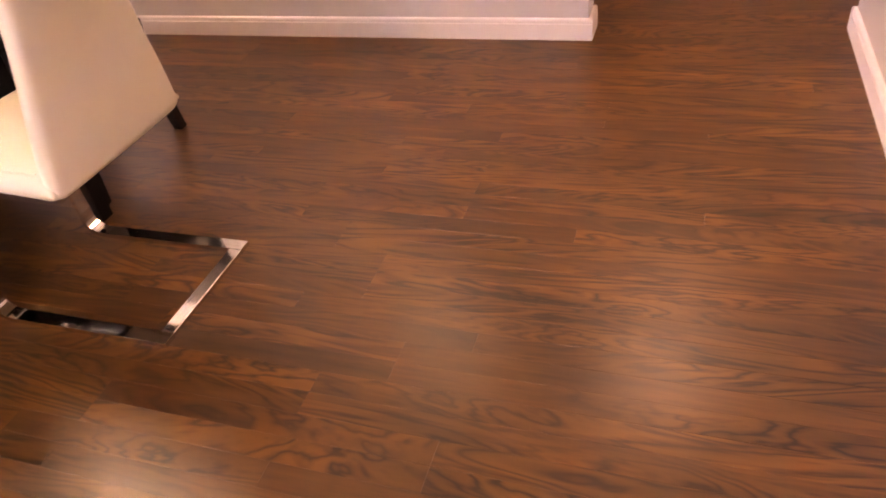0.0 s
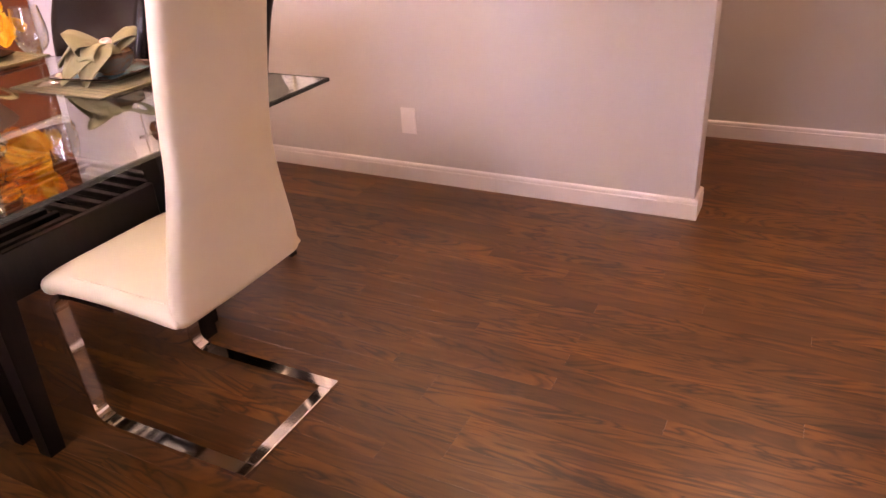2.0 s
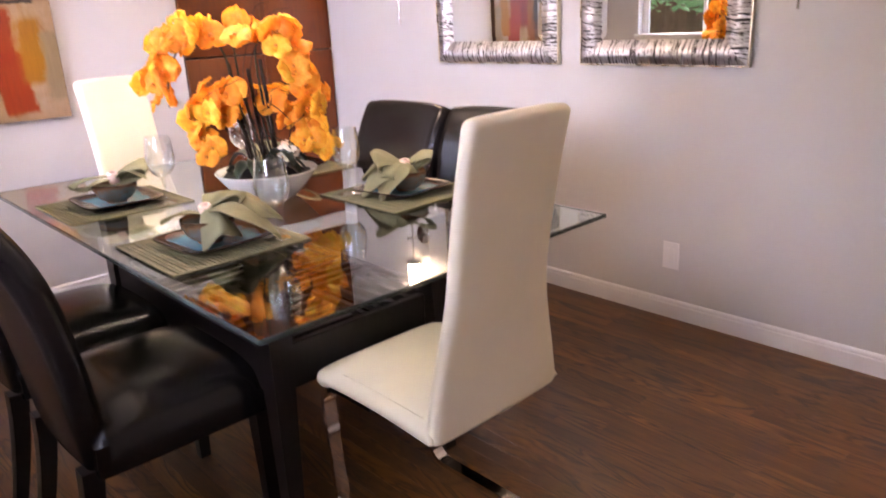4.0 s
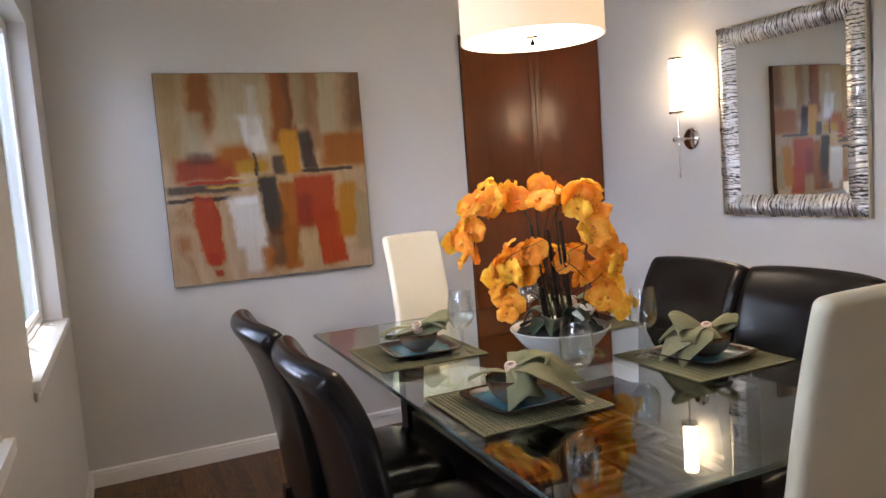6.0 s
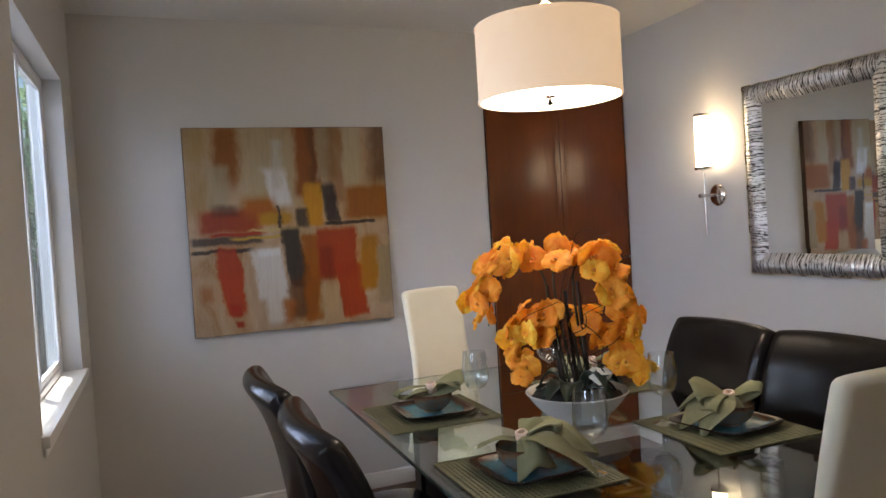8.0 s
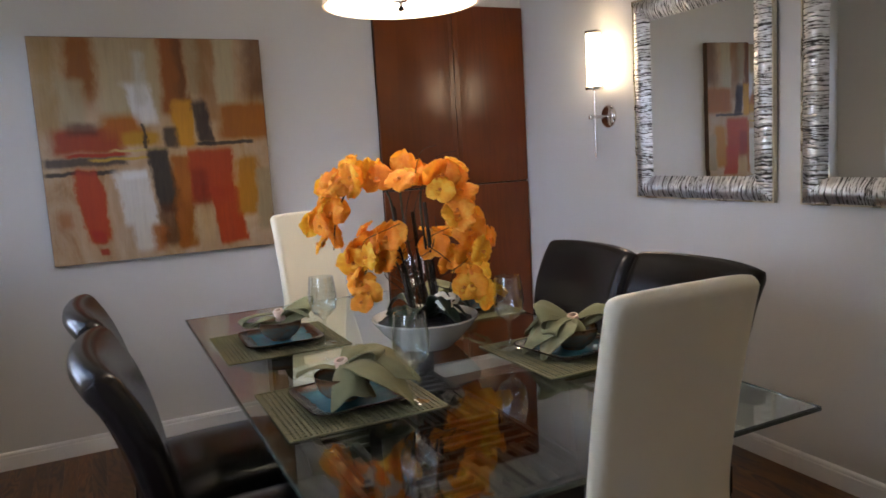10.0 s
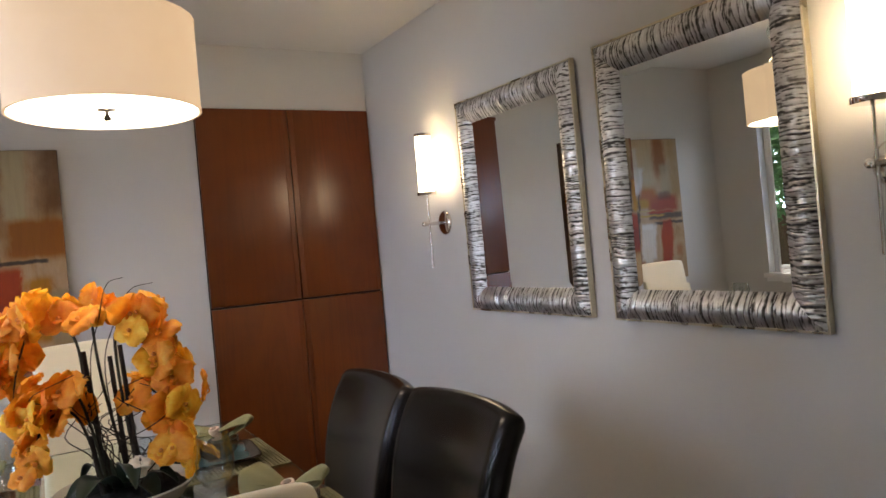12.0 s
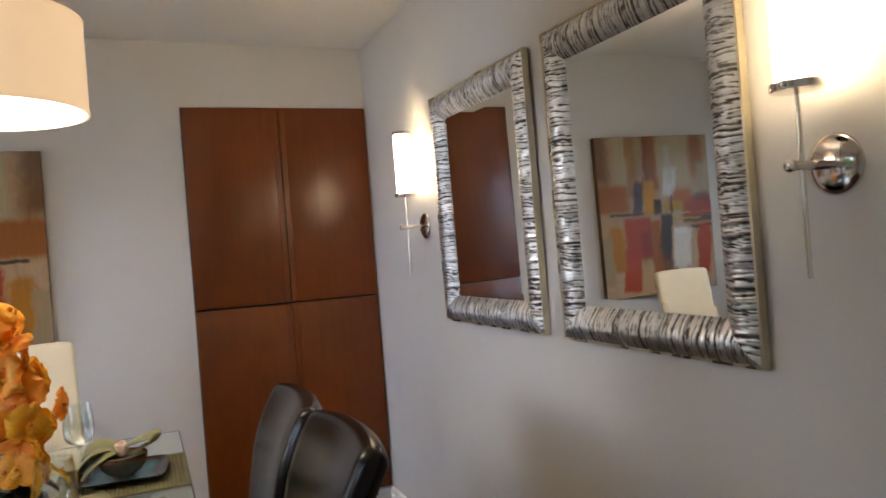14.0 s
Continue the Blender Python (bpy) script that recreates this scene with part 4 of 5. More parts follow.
dining_table()


# ---- chairs ----
def parsons_chair(m):
    """Upholstered in dark leather; it faces local +y."""
    c = thing("dining_chair", m, "dark brown leather upholstered dining chair with wooden legs", "chair", "leather chairs at the table")
    w, f, b = 0.238, 0.24, -0.215

    def top(u, v):
        x = (2 * u - 1)
        y = (2 * v - 1)
        dome = (1 - abs(x) ** 3.2) * (1 - abs(y) ** 3.2)
        sq = lambda q: math.copysign(abs(q) ** 0.9, q)
        return (w * sq(x) * (1 - 0.02 * abs(y) ** 6), b + (f - b) * v, 0.412 + 0.075 * dome ** 0.5)

    bm = sheet(top, 22, 22)
    rim = [e for e in bm.edges if e.is_boundary]
    ret = bmesh.ops.extrude_edge_only(bm, edges=rim)
    for v in ret["geom"]:
        if isinstance(v, bmesh.types.BMVert):
            v.co.z = 0.335
    bmesh.ops.holes_fill(bm, edges=[e for e in bm.edges if e.is_boundary])
    seat = part("seat", bm, M_LEATHER, c, "domed leather seat cushion")
    part("piping", tube([(-w - 0.001, f - 0.02, 0.418), (-w + 0.02, f + 0.001, 0.418), (w - 0.02, f + 0.001, 0.418), (w + 0.001, f - 0.02, 0.418)], 0.003, 0.003, 6, 4), M_LEATHER, seat)

    def back(u, v):
        """u across, v from the bottom up; the slab leans back and wraps round the sitter."""
        x = 2 * u - 1
        z = 0.335 + 0.619 * v
        lean = 0.012 - 0.085 * v - 0.080 * v ** 5
        wrap = 0.036 * x * x * (0.3 + 0.7 * v)
        crown = -0.012 * x ** 4 * v ** 6
        return (x * (w - 0.036 + 0.043 * min(1.0, v / 0.75)), b + lean + wrap, z + crown)

    bm = slab(back, 26, 30, 0.068, 0.456, 0.616, 0.026)
    rest = part("backrest", bm, M_LEATHER, c, "curved leather back with a rolled top")
    # the stitched roll across the outer face, below the top
    roll = [Vector(back(0.03 + 0.94 * k / 10, 0.86)) + Vector((0, -0.0345, 0)) for k in range(11)]
    part("top_seam", tube([tuple(p) for p in roll], 0.0035, 0.0035, 6, 2), M_LEATHER, rest)
    for sx in (-1, 1):
        for y, lean in ((f - 0.052, 0.0), (b - 0.005, -0.06)):
            bm = bmesh.new()
            rings = []
            for i in range(6):
                q = i / 5
                h = 0.0155 + 0.0085 * q
                z = 0.345 * q
                cx, cy = sx * (w - (0.028 if y > 0 else 0.060)), y + lean * (1 - q) ** 1.4
                rings.append([bm.verts.new((cx + a * h, cy + d * h, z)) for a, d in ((-1, -1), (1, -1), (1, 1), (-1, 1))])
            for p, q in zip(rings, rings[1:]):
                for k in range(4):
                    bm.faces.new((p[k], p[(k + 1) % 4], q[(k + 1) % 4], q[k]))
            bm.faces.new(rings[0][::-1])
            bm.faces.new(rings[-1])
            part("leg", bm, M_ESPRESSO, c, "square tapered dark wooden leg", None, False)
    return c


chair_a = parsons_chair(pose(-2.215, 0.996, 0))
copy_thing(chair_a, pose(-2.755, 0.972, 0, 0, 0, 2))
copy_thing(chair_a, pose(-2.155, 1.978, 0, 0, 0, 181))
copy_thing(chair_a, pose(-2.645, 1.962, 0, 0, 0, 179))


def cantilever_chair(m):
    """High-backed, cream leather on a chrome cantilever frame; it faces local +y."""
    c = thing("cantilever_chair", m, "cream leather high-back chair on a chrome cantilever frame", "chair", "cream chairs at the table ends")

    def half_width(z):
        k = max(0.0, min(1.0, (z - 0.40) / 0.36))
        q = max(0.0, min(1.0, (z - 1.077) / 0.02))
        p = max(0.0, min(1.0, (0.425 - z) / 0.025))
        return 0.208 - 0.058 * (k * k * (3 - 2 * k)) - 0.02 * (1 - math.sqrt(1 - q * q)) - 0.025 * (1 - math.sqrt(1 - p * p))

    def back(u, v):
        z = 0.400 + 0.697 * v
        x = (2 * u - 1) * half_width(z)
        y = -0.160 + 0.030 * math.sin(v * 2.1) - 0.112 * v ** 1.25 + 0.012 * (2 * u - 1) ** 2 * 0.5
        return (x, y + 0.0, z - 0.004 * (2 * u - 1) ** 4 * v)

    bm = slab(back, 22, 44, 0.036, 0.34, 0.70, 0.017)
    part("backrest", bm, M_WHITE_LEATHER, c, "tall curved cream leather back")

    def seat(u, v):
        x = (2 * u - 1) * (0.214 - 0.006 * v - 0.03 * max(0.0, (v - 0.93) / 0.07) ** 2)
        y = -0.165 + 0.448 * v
        drop = 0.030 * max(0.0, (v - 0.86) / 0.14) ** 2
        return (x, y, 0.428 + 0.010 * math.sin(math.pi * v) - 0.012 * (2 * u - 1) ** 6 - drop)

    bm = slab(seat, 24, 26, 0.050, 0.42, 0.40, 0.024)
    s = part("seat", bm, M_WHITE_LEATHER, c, "padded cream leather seat")
    for sx in (-1, 1):
        part("seam", tube([(sx * 0.190, -0.12, 0.4545), (sx * 0.190, 0.05, 0.4595), (sx * 0.188, 0.170, 0.4555)], 0.0022, 0.0022, 6, 5), M_WHITE_LEATHER, s, "stitched seam")
    path = smooth_path([(0, -0.15, 0.396), (0, 0.05, 0.396), (0, 0.195, 0.396)], 2)
    path += smooth_path([(0, 0.240, 0.390), (0, 0.272, 0.366), (0, 0.277, 0.335)], 4)
    path += smooth_path([(0, 0.258, 0.075), (0, 0.256, 0.035), (0, 0.230, 0.012), (0, 0.195, 0.007)], 4)
    path += [Vector((0, 0.0, 0.007)), Vector((0, -0.235, 0.007))]
    bm = bmesh.new()
    for sx in (-1, 1):
        rings = []
        for i, p in enumerate(path):
            d = (path[min(i + 1, len(path) - 1)] - path[max(i - 1, 0)]).normalized()
            nrm = Vector((0, -d.z, d.y))
            rings.append([bm.verts.new(Vector((sx * 0.172 + a, p.y, p.z)) + nrm * b) for a, b in ((-0.018, -0.0065), (0.018, -0.0065), (0.018, 0.0065), (-0.018, 0.0065))])
        for p, q in zip(rings, rings[1:]):
            for k in range(4):
                bm.faces.new((p[k], p[(k + 1) % 4], q[(k + 1) % 4], q[k]))
        bm.faces.new(rings[0][::-1])
        bm.faces.new(rings[-1])
    add_box(bm, -0.154, 0.154, -0.235, -0.199, 0.0005, 0.0135, 0.002, 1)
    add_box(bm, -0.154, 0.154, 0.085, 0.121, 0.390, 0.402, 0.002, 1)
    part("chrome_frame", bm, M_CHROME, c, "flat polished chrome bar bent in one loop", None, False)
    return c


chair_w = cantilever_chair(pose(-1.618, 1.495, 0, 0, 0, 90))
copy_thing(chair_w, pose(-3.352, 1.555, 0, 0, 0, -76))


# ---- place settings ----
def placemat(x0, x1, y0, y1, turn=0):
    rnd = random.Random(int(x0 * -1000 + y0 * 77))
    cx, cy, w, h = (x0 + x1) / 2, (y0 + y1) / 2, (x1 - x0) / 2, (y1 - y0) / 2
    t = thing("placemat", pose(cx, cy, TZ, 0, 0, turn), "open-weave olive green square placemat on the glass", "placemat", "placemats")
    bm = bmesh.new()
    n = round(2 * w / 0.0150)
    for i in range(n):
        c = -w + 2 * w * (i + 0.5) / n
        q = rnd.uniform(-0.0006, 0.0006)
        add_box(bm, c + q - 0.0042, c + q + 0.0042, -h, h, 0.0004, 0.0020)
    n = round(2 * h / 0.0112)
    for i in range(n):
        c = -h + 2 * h * (i + 0.5) / n
        q = rnd.uniform(-0.0006, 0.0006)
        add_box(bm, -w, w, c + q - 0.0033, c + q + 0.0033, 0.0016, 0.0034)
    part("weave", bm, M_MAT, t, "", None, False)
    bm = bmesh.new()
    for a in ((-w - 0.002, w + 0.002, -h - 0.003, -h + 0.004), (-w - 0.002, w + 0.002, h - 0.004, h + 0.003), (-w - 0.003, -w + 0.004, -h + 0.004, h - 0.004), (w - 0.004, w + 0.003, -h + 0.004, h - 0.004)):
        add_box(bm, a[0], a[1], a[2], a[3], 0.0004, 0.0052, 0.0012, 1)
    part("binding", bm, M_MAT, t, "bound edge")


def square_plate(x, y, turn):
    t = thing("square_plate", pose(x, y, TZ + 0.0055, 0, 0, turn), "square glazed stoneware plate, teal with dark brown rim", "plate", "plates")
    bm = bmesh.new()
    layer = bm.verts.layers.float.new("rim")
    prof = [(0.0, 0.004, 0.05), (0.055, 0.004, 0.1), (0.075, 0.005, 0.2), (0.092, 0.009, 0.4), (0.104, 0.015, 0.55), (0.115, 0.019, 0.7), (0.118, 0.019, 0.75), (0.118, 0.016, 0.75), (0.100, 0.008, 0.7), (0.080, 0.0, 0.7), (0.0, 0.0, 0.7)]
    n = 64
    rings = []
    for r, z, q in prof:
        ring = []
        for k in range(n):
            a = 2 * math.pi * k / n
            ca, sa = math.cos(a), math.sin(a)
            e = 7.0
            s = r / (abs(ca) ** e + abs(sa) ** e) ** (1 / e)
            v = bm.verts.new((s * ca, s * sa, z))
            v[layer] = q
            ring.append(v)
        rings.append(ring)
    for a, b in zip(rings, rings[1:]):
        for k in range(n):
            bm.faces.new((a[k], a[(k + 1) % n], b[(k + 1) % n], b[k]))
    bmesh.ops.remove_doubles(bm, verts=bm.verts, dist=0.0002)
    part("plate_body", bm, M_PLATE, t)


def bowl(x, y):
    z0 = TZ + 0.0055 + 0.0045
    t = thing("bowl", pose(x, y, z0), "small speckled brown and green glazed bowl on the plate", "bowl", "bowls")
    prof = [(0, 0.0), (0.030, 0.0), (0.031, 0.006), (0.045, 0.012), (0.058, 0.026), (0.065, 0.046), (0.0665, 0.060), (0.065, 0.0615), (0.062, 0.060), (0.060, 0.046), (0.053, 0.028), (0.040, 0.016), (0, 0.010)]
    at = [0.2, 0.2, 0.15, 0.05, 0.0, 0.15, 0.55, 0.6, 0.4, 0.1, 0.0, 0.0, 0.0]
    part("bowl_body", lathe(prof, 40, None, at), M_BOWL, t)
    return z0 + 0.06


def napkin(x, y, z, folds, seed):
    """A linen napkin drawn through a ring: puffed loops and pointed tails.
    Each fold: loop or tail, way, length, half width, lift, droop, tilt."""
    rnd = random.Random(seed)
    t = thing("napkin", pose(x, y, z), "olive green linen napkin bunched through a pale ring", "napkin", "napkins")
    for kind, way, length, width, lift, droop, tilt in folds:
        a = radians(way)
        d, s = Vector((math.cos(a), math.sin(a), 0)), Vector((-math.sin(a), math.cos(a), 0))
        ph = rnd.uniform(0, 6)

        def loop(u, v, d=d, s=s, length=length, width=width, lift=lift, droop=droop, tilt=tilt, ph=ph):
            x, q = 2 * v - 1, math.sin(math.pi * u)
            w = width * (0.22 + 0.78 * q ** 0.8)
            r = length * q * (1 - 0.16 * x * x) + 0.004
            h = 0.013 * math.cos(math.pi * u) * (1 + 0.6 * q) + lift * q - droop * q * q
            h += -0.35 * w * x * x + tilt * x * w + 0.005 * math.sin(3.6 * x + ph + 4 * u) * q
            return d * r + s * (x * w) + Vector((0, 0, 0.014 + h))

        def tail(u, v, d=d, s=s, length=length, width=width, lift=lift, droop=droop, tilt=tilt, ph=ph):
            x = 2 * v - 1
            w = width * (0.16 + 0.84 * math.sin(min(1.0, 1.7 * u) * math.pi / 2)) * (1 - 0.93 * max(0.0, (u - 0.5) / 0.5) ** 1.25)
            r = 0.004 + length * u
            h = lift * math.sin(min(1.0, 1.6 * u) * math.pi / 2) - droop * u ** 1.8
            h += 0.30 * w * (0.5 - abs(x)) + tilt * x * w + 0.005 * math.sin(4.2 * x + ph + 5 * u) * u
            return d * r + s * (x * w) + Vector((0, 0, 0.012 + h))

        part("fold", sheet(loop if kind == "loop" else tail, 22, 14, 0.0030), M_LINEN, t)
    part("napkin_ring", lathe([(0.010, -0.017), (0.0145, -0.017), (0.0160, -0.014), (0.0160, 0.014), (0.0145, 0.017), (0.010, 0.017), (0.010, -0.017)], 28), M_RING, t, "pale peach-coloured ring", pose(0, 0, 0.022, 14, 8, 0))


def wine_glass(x, y):
    t = thing("wine_glass", pose(x, y, TZ + 0.0012), "clear empty stemmed wine glass", "wine glass", "wine glasses")
    out = [(0, 0.0), (0.034, 0.0), (0.0345, 0.0015), (0.028, 0.004), (0.010, 0.009), (0.0048, 0.016), (0.0042, 0.050), (0.0050, 0.078), (0.014, 0.086), (0.029, 0.095), (0.0395, 0.112), (0.0430, 0.133), (0.0420, 0.160), (0.0370, 0.196), (0.0358, 0.207)]
    inn = [(0.0346, 0.207), (0.0358, 0.196), (0.0407, 0.160), (0.0416, 0.133), (0.0380, 0.113), (0.0272, 0.0975), (0.012, 0.0900), (0, 0.0880)]
    part("glass_body", lathe(out + inn, 44), M_WINE_GLASS, t)


placemat(-2.282, -1.946, 1.000, 1.352)
placemat(-2.945, -2.593, 0.992, 1.350)
placemat(-2.320, -1.966, 1.640, 1.984)
placemat(-2.965, -2.612, 1.640, 1.982)
PLACES = [
    (-2.112, 1.180, 3, -2.115, 1.170),
    (-2.765, 1.178, -2, -2.765, 1.180),
    (-2.142, 1.820, 8, -2.135, 1.832),
    (-2.795, 1.815, -4, -2.790, 1.815),
]
for px, py, turn, bx, by in PLACES:
    square_plate(px, py, turn)
RIMS = [bowl(bx, by) for px, py, turn, bx, by in PLACES]
NAPKINS = [
    [("tail", 240, 0.105, 0.030, 0.020, 0.030, 0.2), ("loop", 8, 0.085, 0.040, 0.012, 0.040, -0.3), ("loop", 92, 0.115, 0.048, 0.045, 0.020, 0.3), ("tail", 34, 0.185, 0.074, 0.050, 0.105, -0.25), ("tail", 58, 0.175, 0.062, 0.055, 0.085, 0.25), ("loop", 128, 0.070, 0.036, 0.045, 0.010, 0.0), ("loop", 350, 0.095, 0.042, 0.014, 0.050, 0.3), ("loop", 62, 0.095, 0.046, 0.052, 0.012, -0.35)],
    [("loop", 245, 0.125, 0.026, 0.006, 0.014, 0.1), ("loop", 72, 0.105, 0.040, 0.050, 0.006, 0.3), ("tail", 50, 0.095, 0.036, 0.035, 0.030, -0.4), ("tail", 262, 0.085, 0.028, 0.012, 0.030, 0.2)],
    [("loop", 238, 0.100, 0.056, 0.060, 0.010, -0.3), ("tail", 285, 0.125, 0.058, 0.030, 0.105, 0.2), ("tail", 252, 0.140, 0.060, 0.040, 0.105, -0.2), ("loop", 64, 0.085, 0.032, 0.048, 0.006, 0.2), ("loop", 330, 0.055, 0.030, 0.010, 0.020, 0.0), ("tail", 225, 0.130, 0.056, 0.050, 0.080, 0.3), ("loop", 268, 0.095, 0.046, 0.030, 0.040, 0.2)],
    [("loop", 64, 0.110, 0.030, 0.052, 0.006, 0.2), ("loop", 225, 0.120, 0.050, 0.040, 0.030, -0.2), ("tail", 255, 0.140, 0.052, 0.035, 0.105, 0.2), ("tail", 280, 0.105, 0.044, 0.025, 0.085, 0.0)],
]
for i, (px, py, turn, bx, by) in enumerate(PLACES):
    napkin(bx, by, RIMS[i] - 0.006, NAPKINS[i], i + 4)
wine_glass(-2.020, 1.304)
wine_glass(-2.648, 1.288)
wine_glass(-2.258, 1.704)
wine_glass(-2.905, 1.700)


# ---- orchid arrangement ----
def flower_mesh(name, material, s):
    """A moth orchid's bloom, facing +z: two broad petals, three sepals and a lip."""
    bm = bmesh.new()

    def petal(angle, length, width, cup, ruffle):
        a = radians(angle)
        d, n = Vector((math.cos(a), math.sin(a), 0)), Vector((-math.sin(a), math.cos(a), 0))

        def f(u, v):
            x = 2 * v - 1
            w = width * math.sin(math.pi * min(1.0, 0.10 + 0.86 * u)) ** 0.65
            r = length * (0.03 + 0.97 * u)
            return d * r * (1 - 0.10 * x * x * u) + n * x * w + Vector((0, 0, cup * math.sin(u * 2.4) - 0.14 * length * x * x * u - 0.10 * length * u * u + ruffle * math.sin(7 * x + 5 * u + angle) * u))

        sheet(f, 7, 8, 0.0, bm)

    for ang in (8, 172):
        petal(ang, s * 0.52, s * 0.36, s * 0.10, s * 0.032)
    for ang in (90, 222, 318):
        petal(ang, s * 0.48, s * 0.22, s * 0.04, s * 0.035)
    petal(270, s * 0.20, s * 0.10, s * 0.16, s * 0.02)
    return mesh_of(bm, name, material)


def orchid():
    rnd = random.Random(21)
    cx, cy = -2.445, 1.532
    o = thing("orchid_arrangement", pose(cx, cy, TZ), "orange orchids arching from a white ceramic bowl", "plant")
    part("pot", lathe([(0, 0.0), (0.078, 0.0), (0.082, 0.004), (0.098, 0.018), (0.130, 0.052), (0.153, 0.082), (0.156, 0.086), (0.153, 0.089), (0.148, 0.086), (0.126, 0.058), (0.10, 0.04), (0, 0.03)], 56), M_CERAMIC, o, "shallow flared white ceramic bowl", pose(0, 0, 0.001))
    bm = sheet(lambda u, v: ((0.137 * u + 1e-4) * math.cos(v * 2 * math.pi), (0.137 * u + 1e-4) * math.sin(v * 2 * math.pi), 0.074 + 0.018 * (1 - u) + 0.009 * noise.noise(Vector((u * 9 * math.cos(v * 6.283), u * 9 * math.sin(v * 6.283), 2)))), 14, 48)
    bmesh.ops.remove_doubles(bm, verts=bm.verts, dist=0.0005)
    part("moss", bm, M_SOIL, o, "dark moss and bark filling")
    # the way across the view, from the window end of the bowl to the mirror end
    ax = Vector((0.60, 0.80, 0)).normalized()
    dp = Vector((0.80, -0.60, 0)).normalized()

    def at(a, z, d=0.0):
        return ax * (a * 0.83 - 0.028 * max(0.0, min(1.0, (z - 0.09) / 0.2))) + dp * d + Vector((0, 0, 0.075 + (z - 0.09) * 0.905))

    stems = [
        [at(-0.03, 0.09), at(-0.045, 0.32, 0.01), at(-0.06, 0.49, 0.02), at(-0.13, 0.555, 0.02), at(-0.21, 0.52, 0.01), at(-0.265, 0.43, 0.0), at(-0.275, 0.33, 0.02)],
        [at(0.05, 0.09), at(0.05, 0.34), at(0.045, 0.50), at(0.095, 0.535), at(0.155, 0.48), at(0.19, 0.37), at(0.195, 0.24, 0.01), at(0.18, 0.175, 0.02)],
        [at(-0.02, 0.09, 0.05), at(-0.03, 0.24, 0.05), at(-0.06, 0.315, 0.06), at(-0.12, 0.30, 0.08), at(-0.165, 0.22, 0.09), at(-0.155, 0.16, 0.10)],
        [at(0.03, 0.09, -0.05), at(0.03, 0.27, -0.05), at(0.06, 0.34, -0.06), at(0.11, 0.32, -0.07), at(0.145, 0.24, -0.06), at(0.15, 0.17, -0.05)],
        [at(-0.01, 0.09, 0.04), at(-0.015, 0.27, 0.05), at(-0.03, 0.36, 0.07), at(-0.06, 0.375, 0.09), at(-0.085, 0.33, 0.10)],
        [at(0.0, 0.09, -0.03), at(-0.02, 0.36, -0.02), at(-0.03, 0.53, -0.01), at(0.0, 0.56, 0.02), at(0.03, 0.54, 0.04)],
    ]
    for pts in stems:
        part("stem", tube([tuple(p) for p in pts], 0.0042, 0.0018, 8, 6), M_STEM, o)
    for a, h, d in ((-0.047, 0.46, 0.004), (0.052, 0.47, 0.0), (0.004, 0.44, -0.02), (-0.025, 0.25, 0.048)):
        part("stake", tube([tuple(at(a, 0.08, d)), tuple(at(a + rnd.uniform(-0.01, 0.01), h, d))], 0.0062, 0.0056, 8), M_TWIG, o)
    for k in range(15):
        a, d = rnd.uniform(-0.06, 0.09), rnd.uniform(-0.05, 0.06)
        h = rnd.uniform(0.24, 0.46)
        pts = [at(a + rnd.uniform(-0.018, 0.018) * i + 0.02 * (a / 0.08) * i * 0.6, 0.09 + (h - 0.09) * i / 6, d + rnd.uniform(-0.016, 0.016) * i) for i in range(7)]
        part("twig", tube([tuple(p) for p in pts], 0.0020, 0.0009, 5, 4), M_TWIG, o)
    for a, h, d, s in ((0.01, 0.60, 0.05, 1), (0.03, 0.58, 0.02, 1.4)):
        part("twig", tube([tuple(at(a, 0.1, d)), tuple(at(a - 0.01, 0.4, d)), tuple(at(a + 0.03, h - 0.05, d)), tuple(at(a + 0.06 * s, h + 0.03, d)), tuple(at(a + 0.11 * s, h + 0.045, d))], 0.0016, 0.0008, 5, 5), M_TWIG, o)
    # leaves
    for k in range(11):
        a = k * 2 * math.pi / 11 + rnd.uniform(-0.25, 0.25)
        L, W, lift = rnd.uniform(0.09, 0.14), rnd.uniform(0.022, 0.034), rnd.uniform(0.03, 0.10)
        d, s = Vector((math.cos(a), math.sin(a), 0)), Vector((-math.sin(a), math.cos(a), 0))
        bm = sheet(lambda u, v: d * (0.02 + L * u) + s * (2 * v - 1) * W * math.sin(math.pi * (0.08 + 0.9 * u)) ** 0.6 + Vector((0, 0, 0.08 + lift * math.sin(u * 2.2) - 0.045 * u * u + 0.010 * (2 * v - 1) ** 2)), 12, 6, 0.002)
        part("leaf", bm, M_LEAF, o)
    # blooms, set along the arching ends of the stems
    big, mid, small = (flower_mesh("flower", M_PETAL, s) for s in (0.102, 0.090, 0.070))
    white = flower_mesh("white_flower", M_WHITE_PETAL, 0.045)
    lip = mesh_of(lathe([(0, 0.001), (0.004, 0.003), (0.005, 0.008), (0.003, 0.012), (0, 0.013)], 10), "lip", M_THROAT)

    def bloom(p, facing, me, name="flower"):
        q = facing.normalized().to_track_quat("Z", "Y").to_matrix().to_4x4() @ Matrix.Rotation(rnd.uniform(-0.5, 0.5), 4, "Z")
        ob = new(name, me)
        ob.parent = o
        ob.matrix_basis = Matrix.Translation(p) @ q
        if name == "flower":
            l = new("lip", lip)
            l.parent = ob

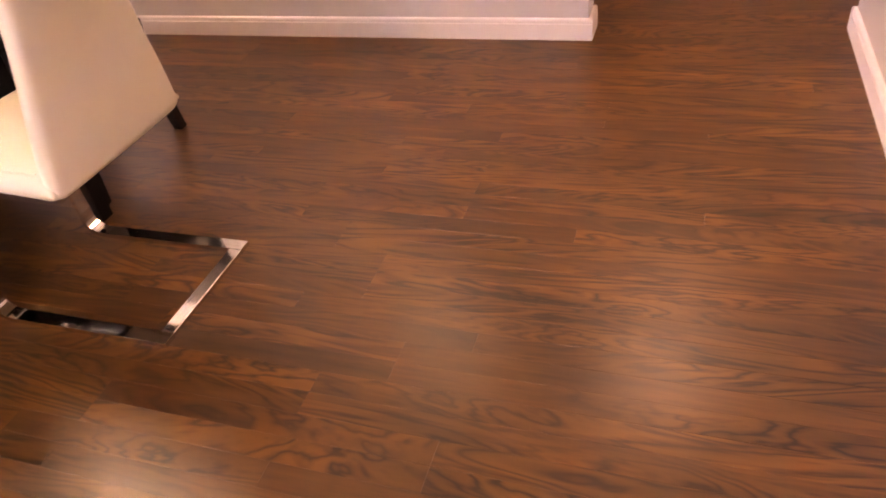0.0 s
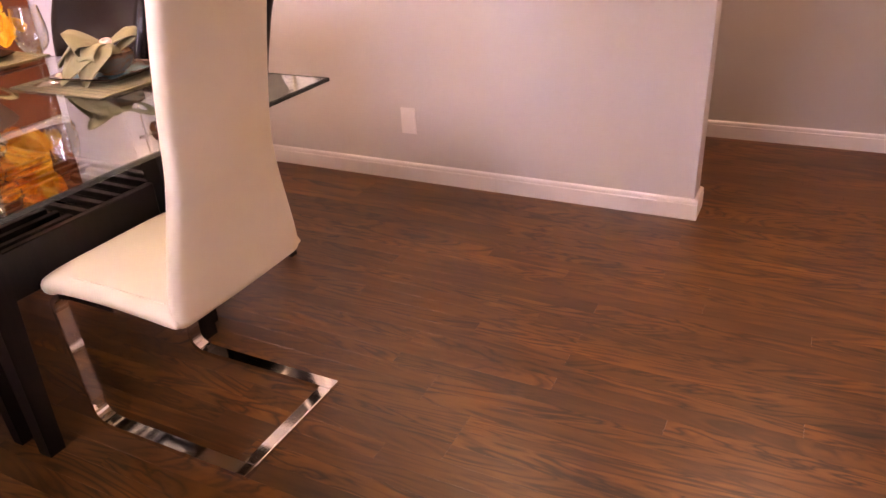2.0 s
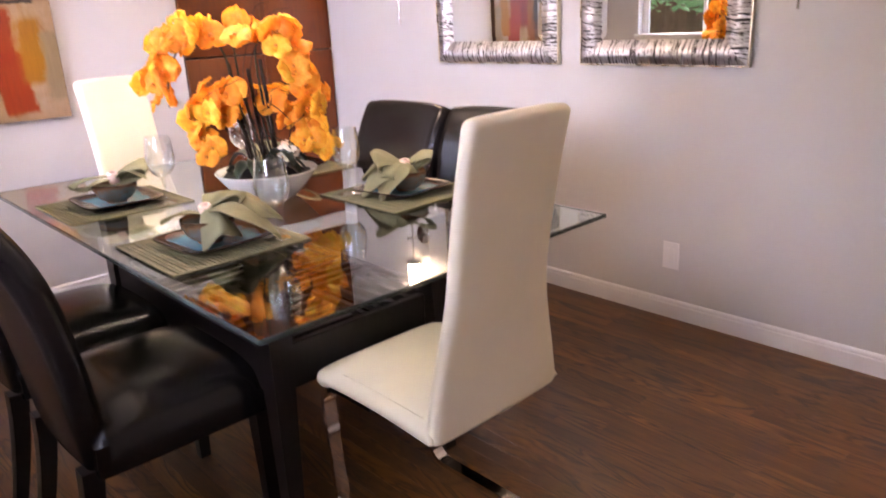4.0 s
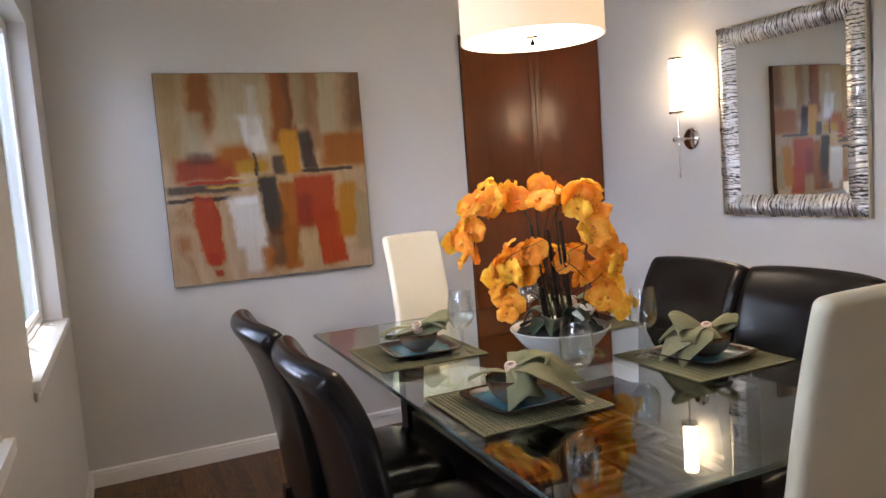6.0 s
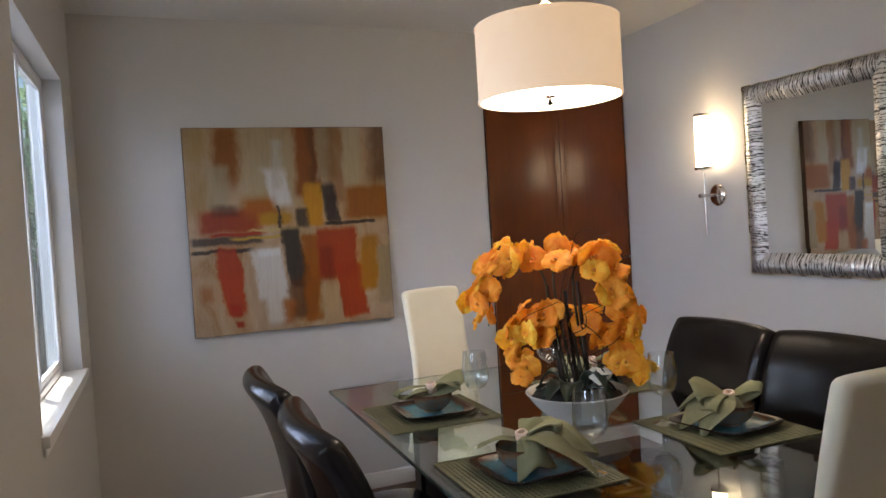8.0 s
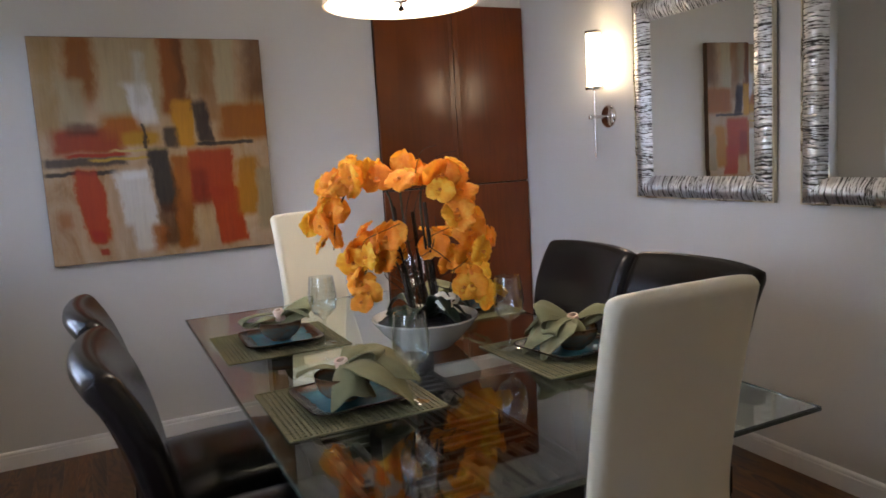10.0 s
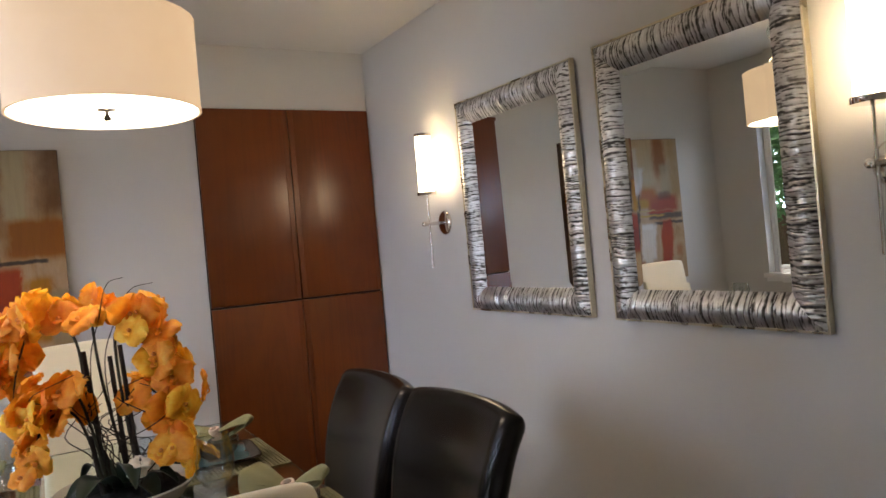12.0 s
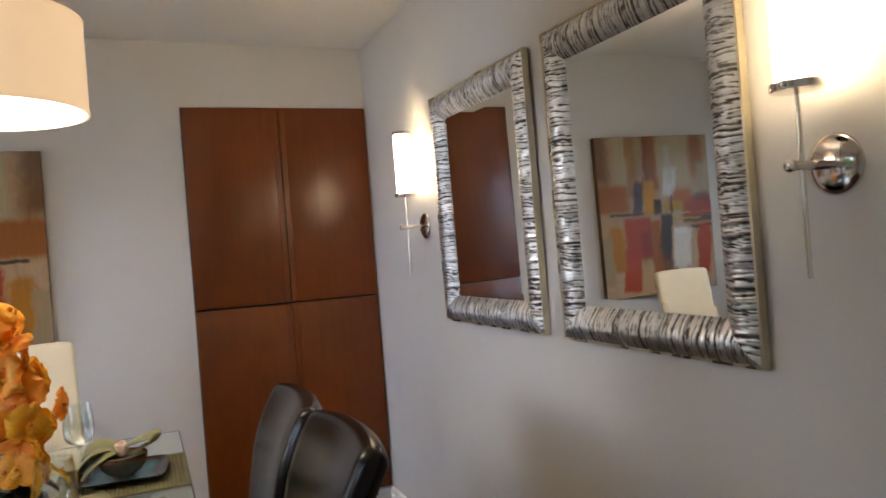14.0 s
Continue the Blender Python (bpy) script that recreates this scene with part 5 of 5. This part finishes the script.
    for pts, lo, count, out in ((stems[0], 0.42, 25, 0.030), (stems[1], 0.40, 27, 0.028), (stems[2], 0.34, 14, 0.030), (stems[3], 0.40, 10, 0.03), (stems[4], 0.50, 6, 0.025), (stems[5], 0.66, 5, 0.02)):
        path = smooth_path([tuple(p) for p in pts], 12)
        for k in range(count):
            i = int((lo + (0.99 - lo) * k / (count - 1)) * (len(path) - 1))
            p = path[i]
            side = 1 if k % 2 else -1
            away = Vector((p.x, p.y, 0)) * 0.9 + dp * (0.16 * side + 0.05) + Vector((0, 0, rnd.uniform(-0.02, 0.16)))
            f = away.normalized() + Vector([rnd.uniform(-0.75, 0.75) for _ in range(3)])
            me = small if k > count - 3 else (big if rnd.random() < 0.6 else mid)
            spread = Vector([rnd.gauss(0, 0.017) for _ in range(3)])
            bloom(p + away.normalized() * out * rnd.uniform(0.6, 1.7) + spread, f, me)
    for k in range(6):
        p = at(0.10 + rnd.uniform(-0.04, 0.04), 0.155 + rnd.uniform(-0.02, 0.035), 0.04 + rnd.uniform(-0.03, 0.04))
        bloom(p, Vector((rnd.uniform(-0.2, 1), rnd.uniform(-1, 0.3), 0.6)), white, "white_flower")


orchid()


# ---- floor boards, last ----
def floor_boards():
    floor_ob = bpy.data.objects["floor"]
    rnd = random.Random(77)
    W = 0.0572
    cache = {}

    def board(L):
        key = round(L, 2)
        if key not in cache:
            bm = bmesh.new()
            h, w, e = L / 2 - 0.0001, W / 2 - 0.0001, 0.00025
            low = [bm.verts.new((x, y, -0.0035)) for x, y in ((-h, -w), (h, -w), (h, w), (-h, w))]
            a = [bm.verts.new((x, y, -e)) for x, y in ((-h, -w), (h, -w), (h, w), (-h, w))]
            b = [bm.verts.new((x, y, 0)) for x, y in ((-h + e, -w + e), (h - e, -w + e), (h - e, w - e), (-h + e, w - e))]
            bm.faces.new(b)
            for k in range(4):
                bm.faces.new((a[k], a[(k + 1) % 4], b[(k + 1) % 4], b[k]))
                bm.faces.new((low[k], low[(k + 1) % 4], a[(k + 1) % 4], a[k]))
            cache[key] = mesh_of(bm, "floorboard", M_FLOOR, False)
        return cache[key]

    rows = int((Y1 - Y0) / W) + 1
    for r in range(rows):
        y = Y0 + W * (r + 0.5)
        x = X0 - 0.05
        cut = rnd.choice((0.0, 0.15, 0.3, 0.45, 0.6))
        while x < X1:
            L = round(rnd.choice((0.6, 0.75, 0.9, 1.05, 1.2, 1.35)) - min(cut, 0.45), 2)
            cut = 0.0
            if X1 - x < 1.5:
                L = round(X1 + 0.02 - x, 2)
            ob = new("floorboard", board(L))
            ob.parent = floor_ob
            ob.location = (x + L / 2, y, 0)
            x += L
    # the hall's boards beyond, too far off to be told apart one by one
    vs, fs = [], []
    r = rows
    while Y0 + W * r < YH1:
        y0, y1 = Y0 + W * r + 0.0003, Y0 + W * (r + 1) - 0.0003
        x = -3.22
        while x < 2.6:
            L = min(rnd.uniform(0.4, 1.4), 2.62 - x)
            i = len(vs)
            vs += [(x, y0, 0), (x + L - 0.0006, y0, 0), (x + L - 0.0006, y1, 0), (x, y1, 0)]
            fs.append((i, i + 1, i + 2, i + 3))
            x += L
        r += 1
    me = bpy.data.meshes.new("hall_boards")
    me.from_pydata(vs, [], fs)
    me.materials.append(M_HALL_FLOOR)
    ob = new("hall_boards", me)
    ob.parent = floor_ob
    tagged(ob, kind="stuff")


floor_boards()
